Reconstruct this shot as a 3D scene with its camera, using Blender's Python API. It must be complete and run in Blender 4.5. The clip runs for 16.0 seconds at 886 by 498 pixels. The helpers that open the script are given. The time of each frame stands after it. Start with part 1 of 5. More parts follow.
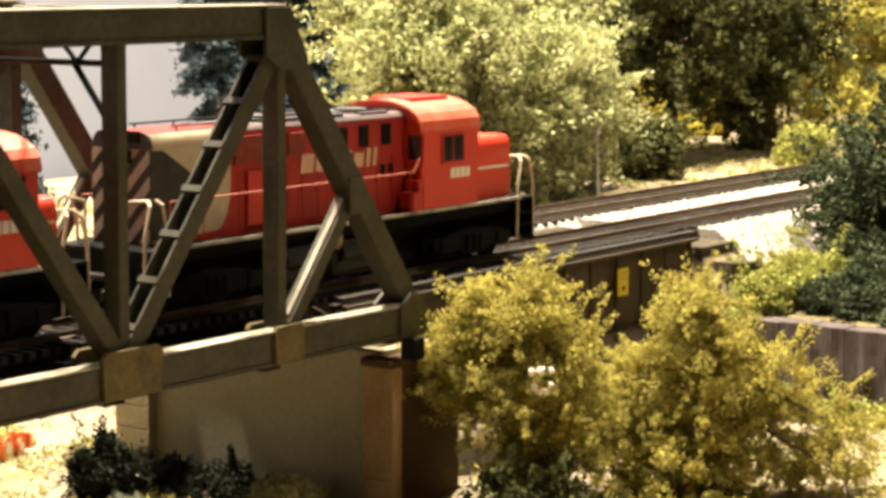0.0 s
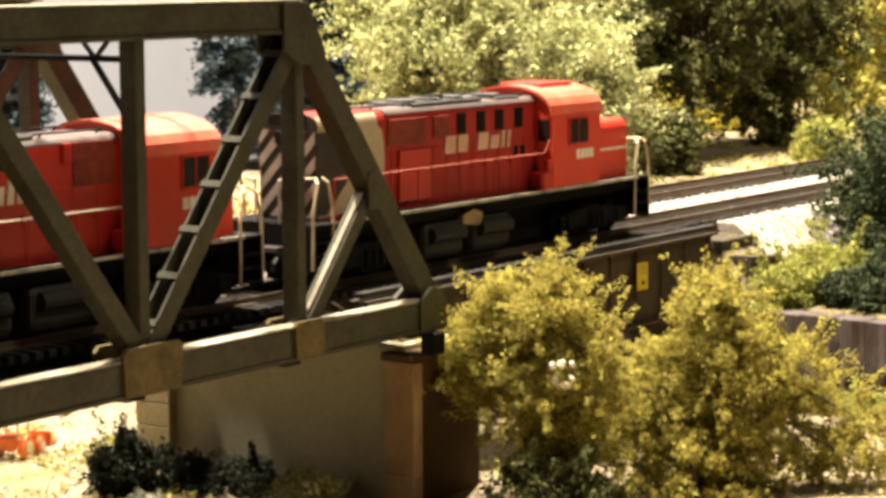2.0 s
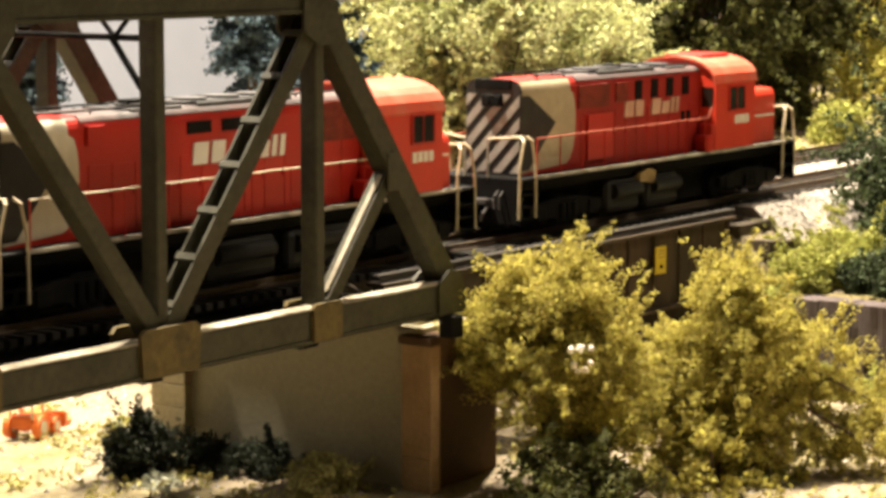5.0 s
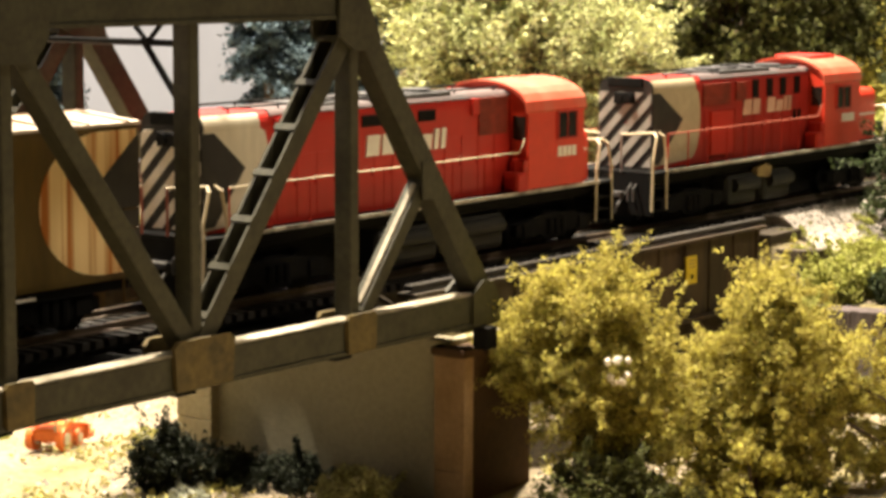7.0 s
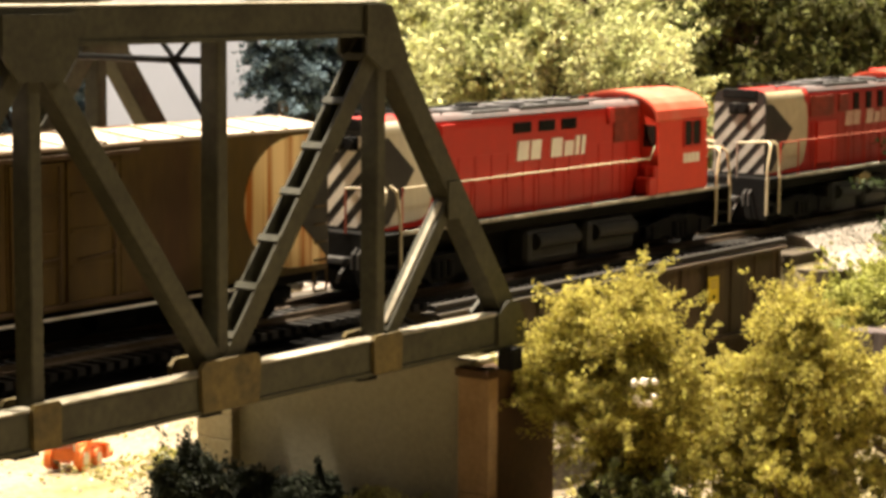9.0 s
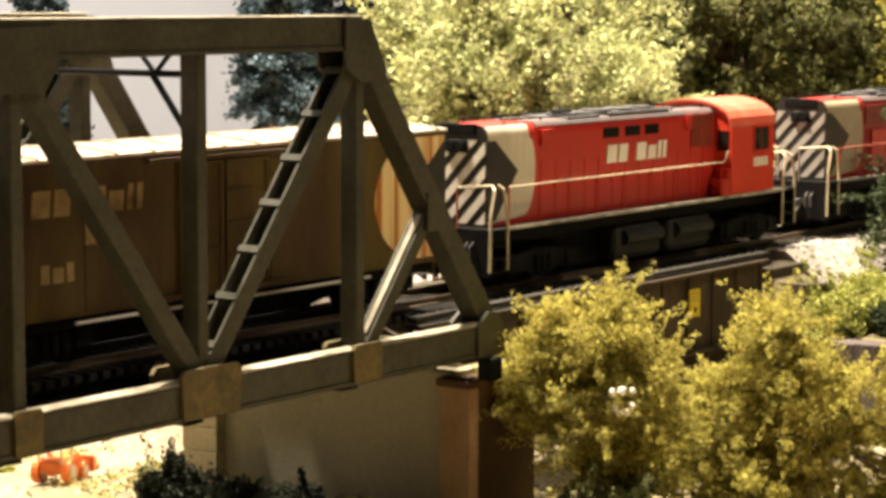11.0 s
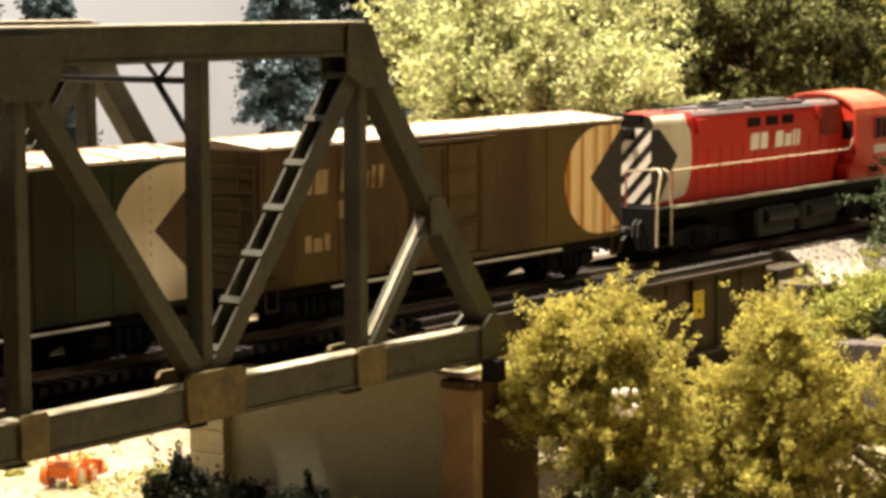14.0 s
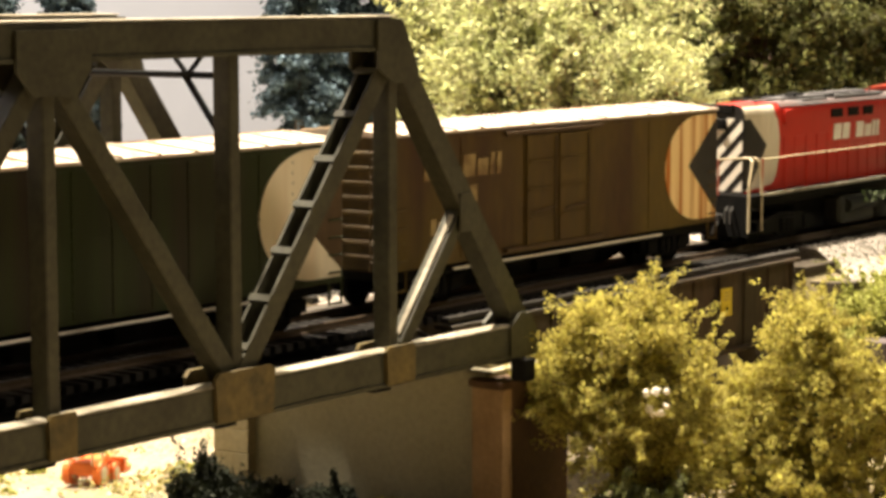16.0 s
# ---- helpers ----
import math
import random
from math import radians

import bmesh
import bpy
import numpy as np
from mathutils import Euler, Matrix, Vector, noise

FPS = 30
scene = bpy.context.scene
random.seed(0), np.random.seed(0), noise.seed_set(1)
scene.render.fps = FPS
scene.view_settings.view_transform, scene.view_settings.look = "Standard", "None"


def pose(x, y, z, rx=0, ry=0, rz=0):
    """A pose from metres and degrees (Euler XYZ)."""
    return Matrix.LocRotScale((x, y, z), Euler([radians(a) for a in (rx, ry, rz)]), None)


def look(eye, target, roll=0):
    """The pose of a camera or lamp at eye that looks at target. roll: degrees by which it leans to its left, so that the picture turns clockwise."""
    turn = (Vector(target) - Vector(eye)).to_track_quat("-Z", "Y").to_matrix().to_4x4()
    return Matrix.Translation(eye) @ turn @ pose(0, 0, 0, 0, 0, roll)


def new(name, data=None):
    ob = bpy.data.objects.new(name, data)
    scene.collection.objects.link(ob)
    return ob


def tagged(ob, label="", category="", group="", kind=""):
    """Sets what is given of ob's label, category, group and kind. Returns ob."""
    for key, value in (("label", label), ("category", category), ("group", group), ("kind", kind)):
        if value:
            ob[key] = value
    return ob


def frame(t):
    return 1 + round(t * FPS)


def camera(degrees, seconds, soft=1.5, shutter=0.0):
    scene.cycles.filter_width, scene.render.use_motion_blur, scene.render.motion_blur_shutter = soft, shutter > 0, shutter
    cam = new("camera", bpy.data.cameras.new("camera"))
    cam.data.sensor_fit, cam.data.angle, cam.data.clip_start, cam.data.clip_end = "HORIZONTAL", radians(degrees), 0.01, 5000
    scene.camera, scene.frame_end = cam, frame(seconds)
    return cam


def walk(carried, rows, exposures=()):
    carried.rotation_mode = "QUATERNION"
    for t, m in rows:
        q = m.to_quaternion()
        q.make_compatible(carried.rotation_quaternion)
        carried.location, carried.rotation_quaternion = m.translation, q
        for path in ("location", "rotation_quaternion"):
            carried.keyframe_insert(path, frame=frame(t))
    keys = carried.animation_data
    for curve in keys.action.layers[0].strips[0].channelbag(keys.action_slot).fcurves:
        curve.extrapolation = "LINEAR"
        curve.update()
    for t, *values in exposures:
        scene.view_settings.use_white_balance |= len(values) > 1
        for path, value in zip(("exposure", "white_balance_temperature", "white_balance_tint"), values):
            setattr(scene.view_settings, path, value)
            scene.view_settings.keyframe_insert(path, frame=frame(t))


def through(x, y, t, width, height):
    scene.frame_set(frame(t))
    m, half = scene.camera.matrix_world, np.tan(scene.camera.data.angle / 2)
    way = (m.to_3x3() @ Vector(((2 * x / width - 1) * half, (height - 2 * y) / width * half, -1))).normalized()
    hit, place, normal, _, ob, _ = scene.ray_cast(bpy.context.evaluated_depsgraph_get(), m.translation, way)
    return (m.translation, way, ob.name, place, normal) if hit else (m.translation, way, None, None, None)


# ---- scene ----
cam = camera(21.8, 16.0, soft=3.6)
PATH = [
    (0, (-0.515, -0.378, 0.101), (1.107, 0.765, -0.147), 0.2),
    (0.5, (-0.515, -0.382, 0.101), (1.11, 0.759, -0.146), 0.1),
    (1, (-0.516, -0.383, 0.101), (1.103, 0.764, -0.149), 0.0),
    (1.5, (-0.515, -0.38, 0.099), (1.102, 0.771, -0.149), -0.2),
    (2, (-0.515, -0.377, 0.099), (1.099, 0.778, -0.148), -0.3),
    (2.5, (-0.515, -0.377, 0.099), (1.096, 0.782, -0.146), -0.1),
    (3, (-0.514, -0.376, 0.099), (1.096, 0.784, -0.15), -0.2),
    (3.5, (-0.512, -0.373, 0.099), (1.096, 0.787, -0.161), -0.2),
    (4, (-0.513, -0.373, 0.099), (1.094, 0.788, -0.17), -0.0),
    (6.5, (-0.513, -0.364, 0.099), (1.097, 0.794, -0.157), 0.2),
    (7, (-0.509, -0.358, 0.098), (1.099, 0.803, -0.159), 0.2),
    (7.5, (-0.511, -0.358, 0.099), (1.1, 0.804, -0.136), 0.2),
    (8, (-0.511, -0.353, 0.098), (1.104, 0.805, -0.129), 0.3),
    (8.5, (-0.512, -0.353, 0.099), (1.1, 0.809, -0.131), 0.3),
    (9, (-0.509, -0.35, 0.098), (1.1, 0.813, -0.144), 0.4),
    (11.5, (-0.513, -0.36, 0.095), (1.099, 0.804, -0.122), 0.1),
    (12, (-0.513, -0.357, 0.096), (1.098, 0.808, -0.125), 0.2),
    (12.5, (-0.511, -0.356, 0.095), (1.095, 0.814, -0.129), 0.2),
    (13, (-0.51, -0.356, 0.096), (1.096, 0.814, -0.129), 0.0),
    (13.5, (-0.512, -0.359, 0.096), (1.095, 0.812, -0.126), 0.0),
    (14, (-0.515, -0.364, 0.096), (1.09, 0.809, -0.122), -0.2),
    (14.5, (-0.515, -0.365, 0.096), (1.088, 0.811, -0.123), -0.2),
    (15, (-0.514, -0.362, 0.096), (1.084, 0.819, -0.129), -0.1),
    (15.5, (-0.512, -0.358, 0.096), (1.085, 0.824, -0.133), 0.1),
    (16, (-0.512, -0.355, 0.096), (1.088, 0.824, -0.127), -0.1),
]
walk(cam, [(t, look(eye, target, roll)) for t, eye, target, roll in PATH])

# ---- world, lamps, exposure ----
scene.view_settings.exposure = 0.0
world = bpy.data.worlds.new("room_air")
world.use_nodes = True
world.node_tree.nodes["Background"].inputs[0].default_value = (1.0, 0.86, 0.66, 1)
world.node_tree.nodes["Background"].inputs[1].default_value = 0.10
scene.world = world


def area_lamp(name, eye, target, size, watts, colour):
    data = bpy.data.lights.new(name, "AREA")
    data.shape, data.size, data.energy, data.color = "DISK", size, watts, colour
    ob = new(name, data)
    ob.matrix_world = look(eye, target)
    return tagged(ob, "warm unseen lamp above the model layout", "lamp", kind="structure")


WARM = (1.0, 0.87, 0.68)
area_lamp("ceiling_lamp_1", (-0.08, 0.45, 1.22), (0.0, 0.08, 0.0), 0.07, 76, WARM)
area_lamp("ceiling_lamp_2", (0.58, 0.23, 1.22), (0.48, 0.15, 0.0), 0.07, 78, WARM)
# Added fill from the aisle side, to brighten the near faces.
area_lamp("aisle_fill_lamp", (0.28, -0.95, 1.22), (0.1, 0.0, 0.0), 0.25, 8.4, WARM)


# ---- materials ----
def material(name, colour, rough=0.6, metal=0.0, spread=0.25, grain=600.0, stain=60.0, bump=0.15, other=None, spec=0.3,
             stain_amount=0.5, stretch=(1, 1, 1), island=0.0, through=0.0, piece=0.0, edge=(0.45, 0.70)):
    """A surface with grain and stains: colour varies at two scales, towards other if given."""
    m = bpy.data.materials.new(name)
    m.use_nodes = True
    nt = m.node_tree
    n, l = nt.nodes, nt.links
    bsdf = n["Principled BSDF"]
    bsdf.inputs["Roughness"].default_value = rough
    bsdf.inputs["Metallic"].default_value = metal
    bsdf.inputs["Specular IOR Level"].default_value = spec
    co = n.new("ShaderNodeTexCoord")
    mp = n.new("ShaderNodeMapping")
    mp.inputs["Scale"].default_value = stretch
    l.new(co.outputs["Object"], mp.inputs["Vector"])
    fine = n.new("ShaderNodeTexNoise")
    fine.inputs["Scale"].default_value, fine.inputs["Detail"].default_value = grain, 4
    wide = n.new("ShaderNodeTexNoise")
    wide.inputs["Scale"].default_value, wide.inputs["Detail"].default_value = stain, 5
    for t in (fine, wide):
        l.new(mp.outputs[0], t.inputs["Vector"])
    ramp = n.new("ShaderNodeMapRange")
    ramp.inputs[1].default_value, ramp.inputs[2].default_value = edge
    l.new(wide.outputs["Fac"], ramp.inputs[0])
    scale = n.new("ShaderNodeMath")
    scale.operation = "MULTIPLY"
    scale.inputs[1].default_value = stain_amount
    l.new(ramp.outputs[0], scale.inputs[0])
    mix = n.new("ShaderNodeMix")
    mix.data_type = "RGBA"
    mix.inputs["A"].default_value = (*colour, 1)
    o = other or tuple(c * 0.45 for c in colour)
    mix.inputs["B"].default_value = (*o, 1)
    l.new(scale.outputs[0], mix.inputs["Factor"])
    hsv = n.new("ShaderNodeHueSaturation")
    val = n.new("ShaderNodeMapRange")
    val.inputs[1].default_value, val.inputs[2].default_value = 0.25, 0.75
    val.inputs[3].default_value, val.inputs[4].default_value = 1 - spread, 1 + spread
    l.new(fine.outputs["Fac"], val.inputs[0])
    value = val.outputs[0]
    if island or piece:
        if piece:
            g = n.new("ShaderNodeObjectInfo")
            rnd = g.outputs["Random"]
        else:
            g = n.new("ShaderNodeNewGeometry")
            rnd = g.outputs["Random Per Island"]
        k = n.new("ShaderNodeMapRange")
        k.inputs[3].default_value, k.inputs[4].default_value = 1 - (island or piece), 1 + (island or piece)
        l.new(rnd, k.inputs[0])
        times = n.new("ShaderNodeMath")
        times.operation = "MULTIPLY"
        l.new(value, times.inputs[0])
        l.new(k.outputs[0], times.inputs[1])
        value = times.outputs[0]
        if island:
            hue = n.new("ShaderNodeMapRange")
            hue.inputs[3].default_value, hue.inputs[4].default_value = 0.485, 0.515
            l.new(rnd, hue.inputs[0])
            l.new(hue.outputs[0], hsv.inputs["Hue"])
    l.new(mix.outputs["Result"], hsv.inputs["Color"])
    l.new(value, hsv.inputs["Value"])
    l.new(hsv.outputs[0], bsdf.inputs["Base Color"])
    if bump:
        b = n.new("ShaderNodeBump")
        b.inputs["Strength"].default_value, b.inputs["Distance"].default_value = bump, 0.0006
        l.new(fine.outputs["Fac"], b.inputs["Height"])
        l.new(b.outputs[0], bsdf.inputs["Normal"])
    if through:
        tr = n.new("ShaderNodeBsdfTranslucent")
        l.new(hsv.outputs[0], tr.inputs["Color"])
        sh = n.new("ShaderNodeMixShader")
        sh.inputs[0].default_value = through
        l.new(bsdf.outputs[0], sh.inputs[1])
        l.new(tr.outputs[0], sh.inputs[2])
        l.new(sh.outputs[0], n["Material Output"].inputs["Surface"])
    return m


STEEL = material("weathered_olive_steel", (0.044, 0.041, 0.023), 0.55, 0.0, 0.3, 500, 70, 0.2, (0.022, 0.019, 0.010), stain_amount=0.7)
# Truss steel with dust and the overhead light both put into its colour.
DUSTY_LIT_STEEL = material("dusty_lit_steel", (0.36, 0.32, 0.24), 0.7, 0, 0.3, 500, 60, 0.2, (0.14, 0.115, 0.075), stain_amount=0.7)
GUSSET = material("tan_gusset_paint", (0.112, 0.080, 0.026), 0.65, 0, 0.35, 420, 110, 0.3, (0.052, 0.040, 0.017), stain_amount=0.9)
GIRDER = material("rusty_dark_girder", (0.034, 0.024, 0.013), 0.65, 0, 0.35, 400, 60, 0.25, (0.075, 0.042, 0.022), stretch=(1, 1, 0.25))
CONCRETE = material("grey_cast_concrete", (0.30, 0.265, 0.175), 0.85, 0, 0.12, 700, 30, 0.2, (0.20, 0.17, 0.105))
# Concrete darkened to carry the abutment's shade in its colour.
DARK_CONCRETE = material("shaded_concrete", (0.055, 0.041, 0.025), 0.85, 0, 0.2, 700, 40, 0.2, (0.03, 0.021, 0.013))
# Pier stone with the shade of its near end put into the colour.
PIER_END = material("shaded_brown_pier_stone", (0.065, 0.032, 0.012), 0.85, 0, 0.2, 600, 50, 0.25, (0.05, 0.025, 0.012))
PIER_BLOCK = material("grey_tan_pier_blocks", (0.30, 0.245, 0.14), 0.85, 0, 0.15, 600, 50, 0.25, (0.19, 0.15, 0.085))
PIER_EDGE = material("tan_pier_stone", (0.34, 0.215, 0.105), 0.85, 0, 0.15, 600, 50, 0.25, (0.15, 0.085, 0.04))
RAIL = material("rail_steel", (0.13, 0.095, 0.065), 0.4, 0.4, 0.2, 900, 90, 0.1, (0.07, 0.045, 0.03))
TIE = material("dark_tie_wood", (0.018, 0.015, 0.012), 0.85, 0, 0.35, 800, 90, 0.3, (0.035, 0.028, 0.02), piece=0.35)
TIE_STUFF = material("dark_tie_wood_row", (0.018, 0.015, 0.012), 0.85, 0, 0.35, 800, 90, 0.3, (0.035, 0.028, 0.02), island=0.3)
BALLAST = material("pale_ballast", (0.34, 0.30, 0.26), 0.9, 0, 0.5, 900, 60, 0.6, (0.33, 0.28, 0.22))
STONES = material("ballast_stones", (0.38, 0.345, 0.30), 0.9, 0, 0.2, 900, 60, 0.3, (0.24, 0.21, 0.17), island=0.6)
RED_DIRTY = material("grimy_dark_red", (0.33, 0.019, 0.012), 0.5, 0, 0.10, 300, 60, 0.03, (0.25, 0.018, 0.012), stain_amount=0.8, stretch=(1, 1, 0.3))
CAB_RED = material("bright_cab_red", (0.60, 0.044, 0.020), 0.42, 0, 0.06, 300, 90, 0.03, (0.50, 0.035, 0.02), stain_amount=0.5, spec=0.4)
RED = material("faded_action_red", (0.46, 0.023, 0.013), 0.42, 0, 0.06, 300, 90, 0.03, (0.40, 0.022, 0.014), stain_amount=0.6, stretch=(1, 1, 0.3), spec=0.4)
GRIMY_RED = material("grimy_red_grille", (0.22, 0.030, 0.016), 0.55, 0, 0.3, 400, 90, 0.1, (0.09, 0.02, 0.012))
RED_ROOF = material("dusty_red_roof", (0.55, 0.085, 0.045), 0.5, 0, 0.12, 300, 70, 0.05, (0.46, 0.20, 0.13), stain_amount=0.7)
DUSTY_ROOF = material("dust_covered_roof", (0.125, 0.085, 0.08), 0.55, 0, 0.25, 300, 70, 0.05, (0.085, 0.08, 0.08), stain_amount=0.9)
BLACK = material("black_underframe", (0.0042, 0.0038, 0.0034), 0.7, 0, 0.4, 400, 80, 0.2, (0.012, 0.010, 0.008), spec=0.12)
TANK = material("grimy_black_tank", (0.022, 0.021, 0.018), 0.5, 0, 0.3, 400, 80, 0.1, (0.04, 0.034, 0.026))
STRIPE_BLACK = material("black_paint", (0.018, 0.016, 0.015), 0.45, 0, 0.2, 400, 80, 0.05, (0.05, 0.04, 0.03))
CREAM = material("yellowed_white_paint", (0.62, 0.56, 0.44), 0.5, 0, 0.08, 400, 60, 0.05, (0.42, 0.34, 0.22), stretch=(1, 1, 0.25))
SILL = material("worn_sill_paint", (0.42, 0.37, 0.30), 0.5, 0, 0.3, 300, 120, 0.05, (0.10, 0.08, 0.06), stain_amount=0.9)
WHITE = material("white_lettering_paint", (0.80, 0.74, 0.64), 0.5, 0, 0.05, 400, 80, 0.03, (0.65, 0.52, 0.42))
TAN_LETTER = material("faded_lettering", (0.60, 0.38, 0.27), 0.55, 0, 0.1, 400, 90, 0.03, (0.45, 0.20, 0.13))
OCHRE_LETTER = material("faded_ochre_lettering", (0.30, 0.21, 0.09), 0.55, 0, 0.2, 400, 120, 0.05, (0.13, 0.07, 0.025), stain_amount=1.0)
HOSE = material("sooty_hose", (0.07, 0.065, 0.06), 0.6, 0, 0.2, 500, 90, 0.1)
STRIPE_GREY = material("grimy_white_stripe", (0.36, 0.33, 0.29), 0.55, 0, 0.15, 400, 80, 0.05, (0.20, 0.17, 0.14))
TAN_PAINT = material("dirty_tan_paint", (0.42, 0.34, 0.22), 0.55, 0, 0.1, 400, 60, 0.05, (0.26, 0.19, 0.11))
GREY_ROOF = material("grey_fan_deck", (0.085, 0.08, 0.08), 0.5, 0, 0.25, 500, 90, 0.1, (0.04, 0.04, 0.04))
DARK_GLASS = material("dark_window", (0.02, 0.016, 0.013), 0.12, 0, 0.1, 200, 50, 0.0, spec=0.5)
RAILING = material("pale_handrail", (0.60, 0.50, 0.33), 0.45, 0, 0.1, 500, 80, 0.0)
RAILING_RED = material("faded_red_handrail", (0.38, 0.10, 0.065), 0.45, 0, 0.1, 500, 80, 0.0)
OCHRE = material("rusty_ochre_boxcar", (0.084, 0.052, 0.006), 0.55, 0, 0.18, 350, 34, 0.05, (0.036, 0.012, 0.003), stain_amount=1.0, stretch=(1, 1, 0.35), edge=(0.42, 0.66))
GREEN_CAR = material("dark_green_boxcar", (0.016, 0.024, 0.003), 0.55, 0, 0.2, 350, 75, 0.05, (0.017, 0.010, 0.004), stain_amount=1.0, stretch=(1, 1, 0.05))
CAR_ROOF = material("pale_car_roof", (0.50, 0.42, 0.33), 0.55, 0, 0.12, 350, 60, 0.08, (0.36, 0.22, 0.15), stain_amount=0.7)
RUSTY_CREAM = material("rust_streaked_cream", (0.82, 0.60, 0.29), 0.55, 0, 0.06, 260, 230, 0.05, (0.42, 0.13, 0.012), stain_amount=1.0, stretch=(1, 1, 0.02), edge=(0.46, 0.58))
PALE_DISC = material("weathered_cream_disc", (0.74, 0.64, 0.46), 0.55, 0, 0.08, 260, 90, 0.05, (0.55, 0.36, 0.18), stain_amount=0.7, stretch=(1, 1, 0.06))
BROWN_END = material("brown_car_end", (0.070, 0.040, 0.016), 0.6, 0, 0.2, 350, 70, 0.1, (0.07, 0.04, 0.02))
YELLOW_SIGN = material("yellow_sign", (0.62, 0.46, 0.03), 0.5, 0, 0.05, 300, 80, 0.0)
ORANGE = material("orange_machine_paint", (0.70, 0.16, 0.03), 0.45, 0, 0.1, 400, 90, 0.05)
SILVER = material("bare_metal", (0.55, 0.52, 0.5), 0.3, 0.9, 0.1, 400, 90, 0.05)
WALL_PAINT = material("white_room_wall", (0.235, 0.25, 0.305), 0.9, 0, 0.03, 30, 3, 0.05, (0.22, 0.235, 0.285))
DIM_PAINT = material("dim_room_wall", (0.06, 0.052, 0.045), 0.9, 0, 0.03, 30, 3, 0.05)
CEIL_PAINT = material("ceiling_paint", (0.10, 0.09, 0.08), 0.9, 0, 0.03, 30, 3, 0.05)
FLOOR_MAT = material("room_floor_vinyl", (0.08, 0.065, 0.05), 0.6, 0, 0.1, 40, 4, 0.05)
BARK = material("tree_bark", (0.09, 0.062, 0.038), 0.9, 0, 0.3, 700, 120, 0.4)
ROCK = material("dark_retaining_stone", (0.078, 0.060, 0.058), 0.85, 0, 0.3, 500, 140, 0.4, (0.05, 0.036, 0.03), stain_amount=0.9, stretch=(1, 1, 0.25))


def ground_material():
    m = material("scenic_ground", (0.25, 0.20, 0.135), 0.95, 0, 0.4, 500, 30, 0.6, (0.15, 0.125, 0.045), stain_amount=0.95)
    return m


GROUND = ground_material()
LEAF = {
    "lime": material("lime_foam_leaves", (0.43, 0.43, 0.20), 0.8, 0, 0.25, 700, 40, 0, (0.15, 0.18, 0.06), island=0.6, through=0.28),
    "ochre": material("ochre_foam_leaves", (0.405, 0.350, 0.085), 0.8, 0, 0.25, 700, 40, 0, (0.26, 0.235, 0.055), island=0.5, through=0.50),
    "dark": material("dark_green_leaves", (0.070, 0.074, 0.018), 0.8, 0, 0.25, 700, 40, 0, (0.15, 0.135, 0.042), island=0.65, through=0.2),
    "pine": material("deep_green_leaves", (0.040, 0.054, 0.020), 0.8, 0, 0.25, 700, 40, 0, (0.095, 0.11, 0.045), island=0.65, through=0.2),
    "blue": material("blue_spruce_needles", (0.055, 0.085, 0.105), 0.8, 0, 0.25, 700, 60, 0, (0.14, 0.20, 0.23), island=0.65, through=0.1),
    "yellow": material("yellow_foam_leaves", (0.42, 0.38, 0.085), 0.8, 0, 0.25, 700, 40, 0, (0.26, 0.22, 0.05), island=0.4, through=0.3),
    "gold": material("golden_bush_leaves", (0.52, 0.44, 0.07), 0.8, 0, 0.25, 700, 40, 0, (0.42, 0.38, 0.08), island=0.35, through=0.35),
    "shrub": material("shrub_leaves", (0.31, 0.31, 0.07), 0.8, 0, 0.25, 700, 40, 0, (0.35, 0.34, 0.13), island=0.5, through=0.25),
    "yew": material("black_green_leaves", (0.015, 0.019, 0.008), 0.8, 0, 0.3, 700, 40, 0, (0.034, 0.038, 0.014), island=0.5, through=0.1),
    "grey": material("pale_grey_leaves", (0.42, 0.42, 0.33), 0.8, 0, 0.25, 700, 40, 0, (0.26, 0.30, 0.16), island=0.4, through=0.2),
    "tuft": material("straw_tufts", (0.42, 0.37, 0.14), 0.9, 0, 0.25, 700, 40, 0, (0.30, 0.30, 0.08), island=0.4, through=0.2),
}


# ---- mesh helpers ----
def part(name, bm, mat, parent=None, label="", smooth=False):
    me = bpy.data.meshes.new(name)
    bmesh.ops.recalc_face_normals(bm, faces=bm.faces)
    bm.to_mesh(me)
    bm.free()
    me.materials.append(mat)
    if smooth:
        for p in me.polygons:
            p.use_smooth = True
    ob = new(name, me)
    if parent:
        ob.parent = parent
    if label:
        tagged(ob, label)
    return ob


def box(bm, lo, hi, bevel=0.0):
    c = [(a + b) / 2 for a, b in zip(lo, hi)]
    s = [abs(b - a) for a, b in zip(lo, hi)]
    r = bmesh.ops.create_cube(bm, size=1, matrix=Matrix.Translation(c) @ Matrix.Diagonal((*s, 1)))
    if bevel:
        es = list({e for v in r["verts"] for e in v.link_edges})
        bmesh.ops.bevel(bm, geom=es, offset=bevel, segments=2, affect="EDGES", profile=0.5)


def beam(bm, a, b, w, h, side=(0, 1, 0)):
    """A bar from a to b: w along side, h across."""
    a, b, side = Vector(a), Vector(b), Vector(side)
    d = b - a
    x = d.normalized()
    z = x.cross(side).normalized()
    y = z.cross(x)
    m = Matrix((x, y, z)).transposed().to_4x4()
    bmesh.ops.create_cube(bm, size=1, matrix=Matrix.Translation((a + b) / 2) @ m @ Matrix.Diagonal((d.length, w, h, 1)))


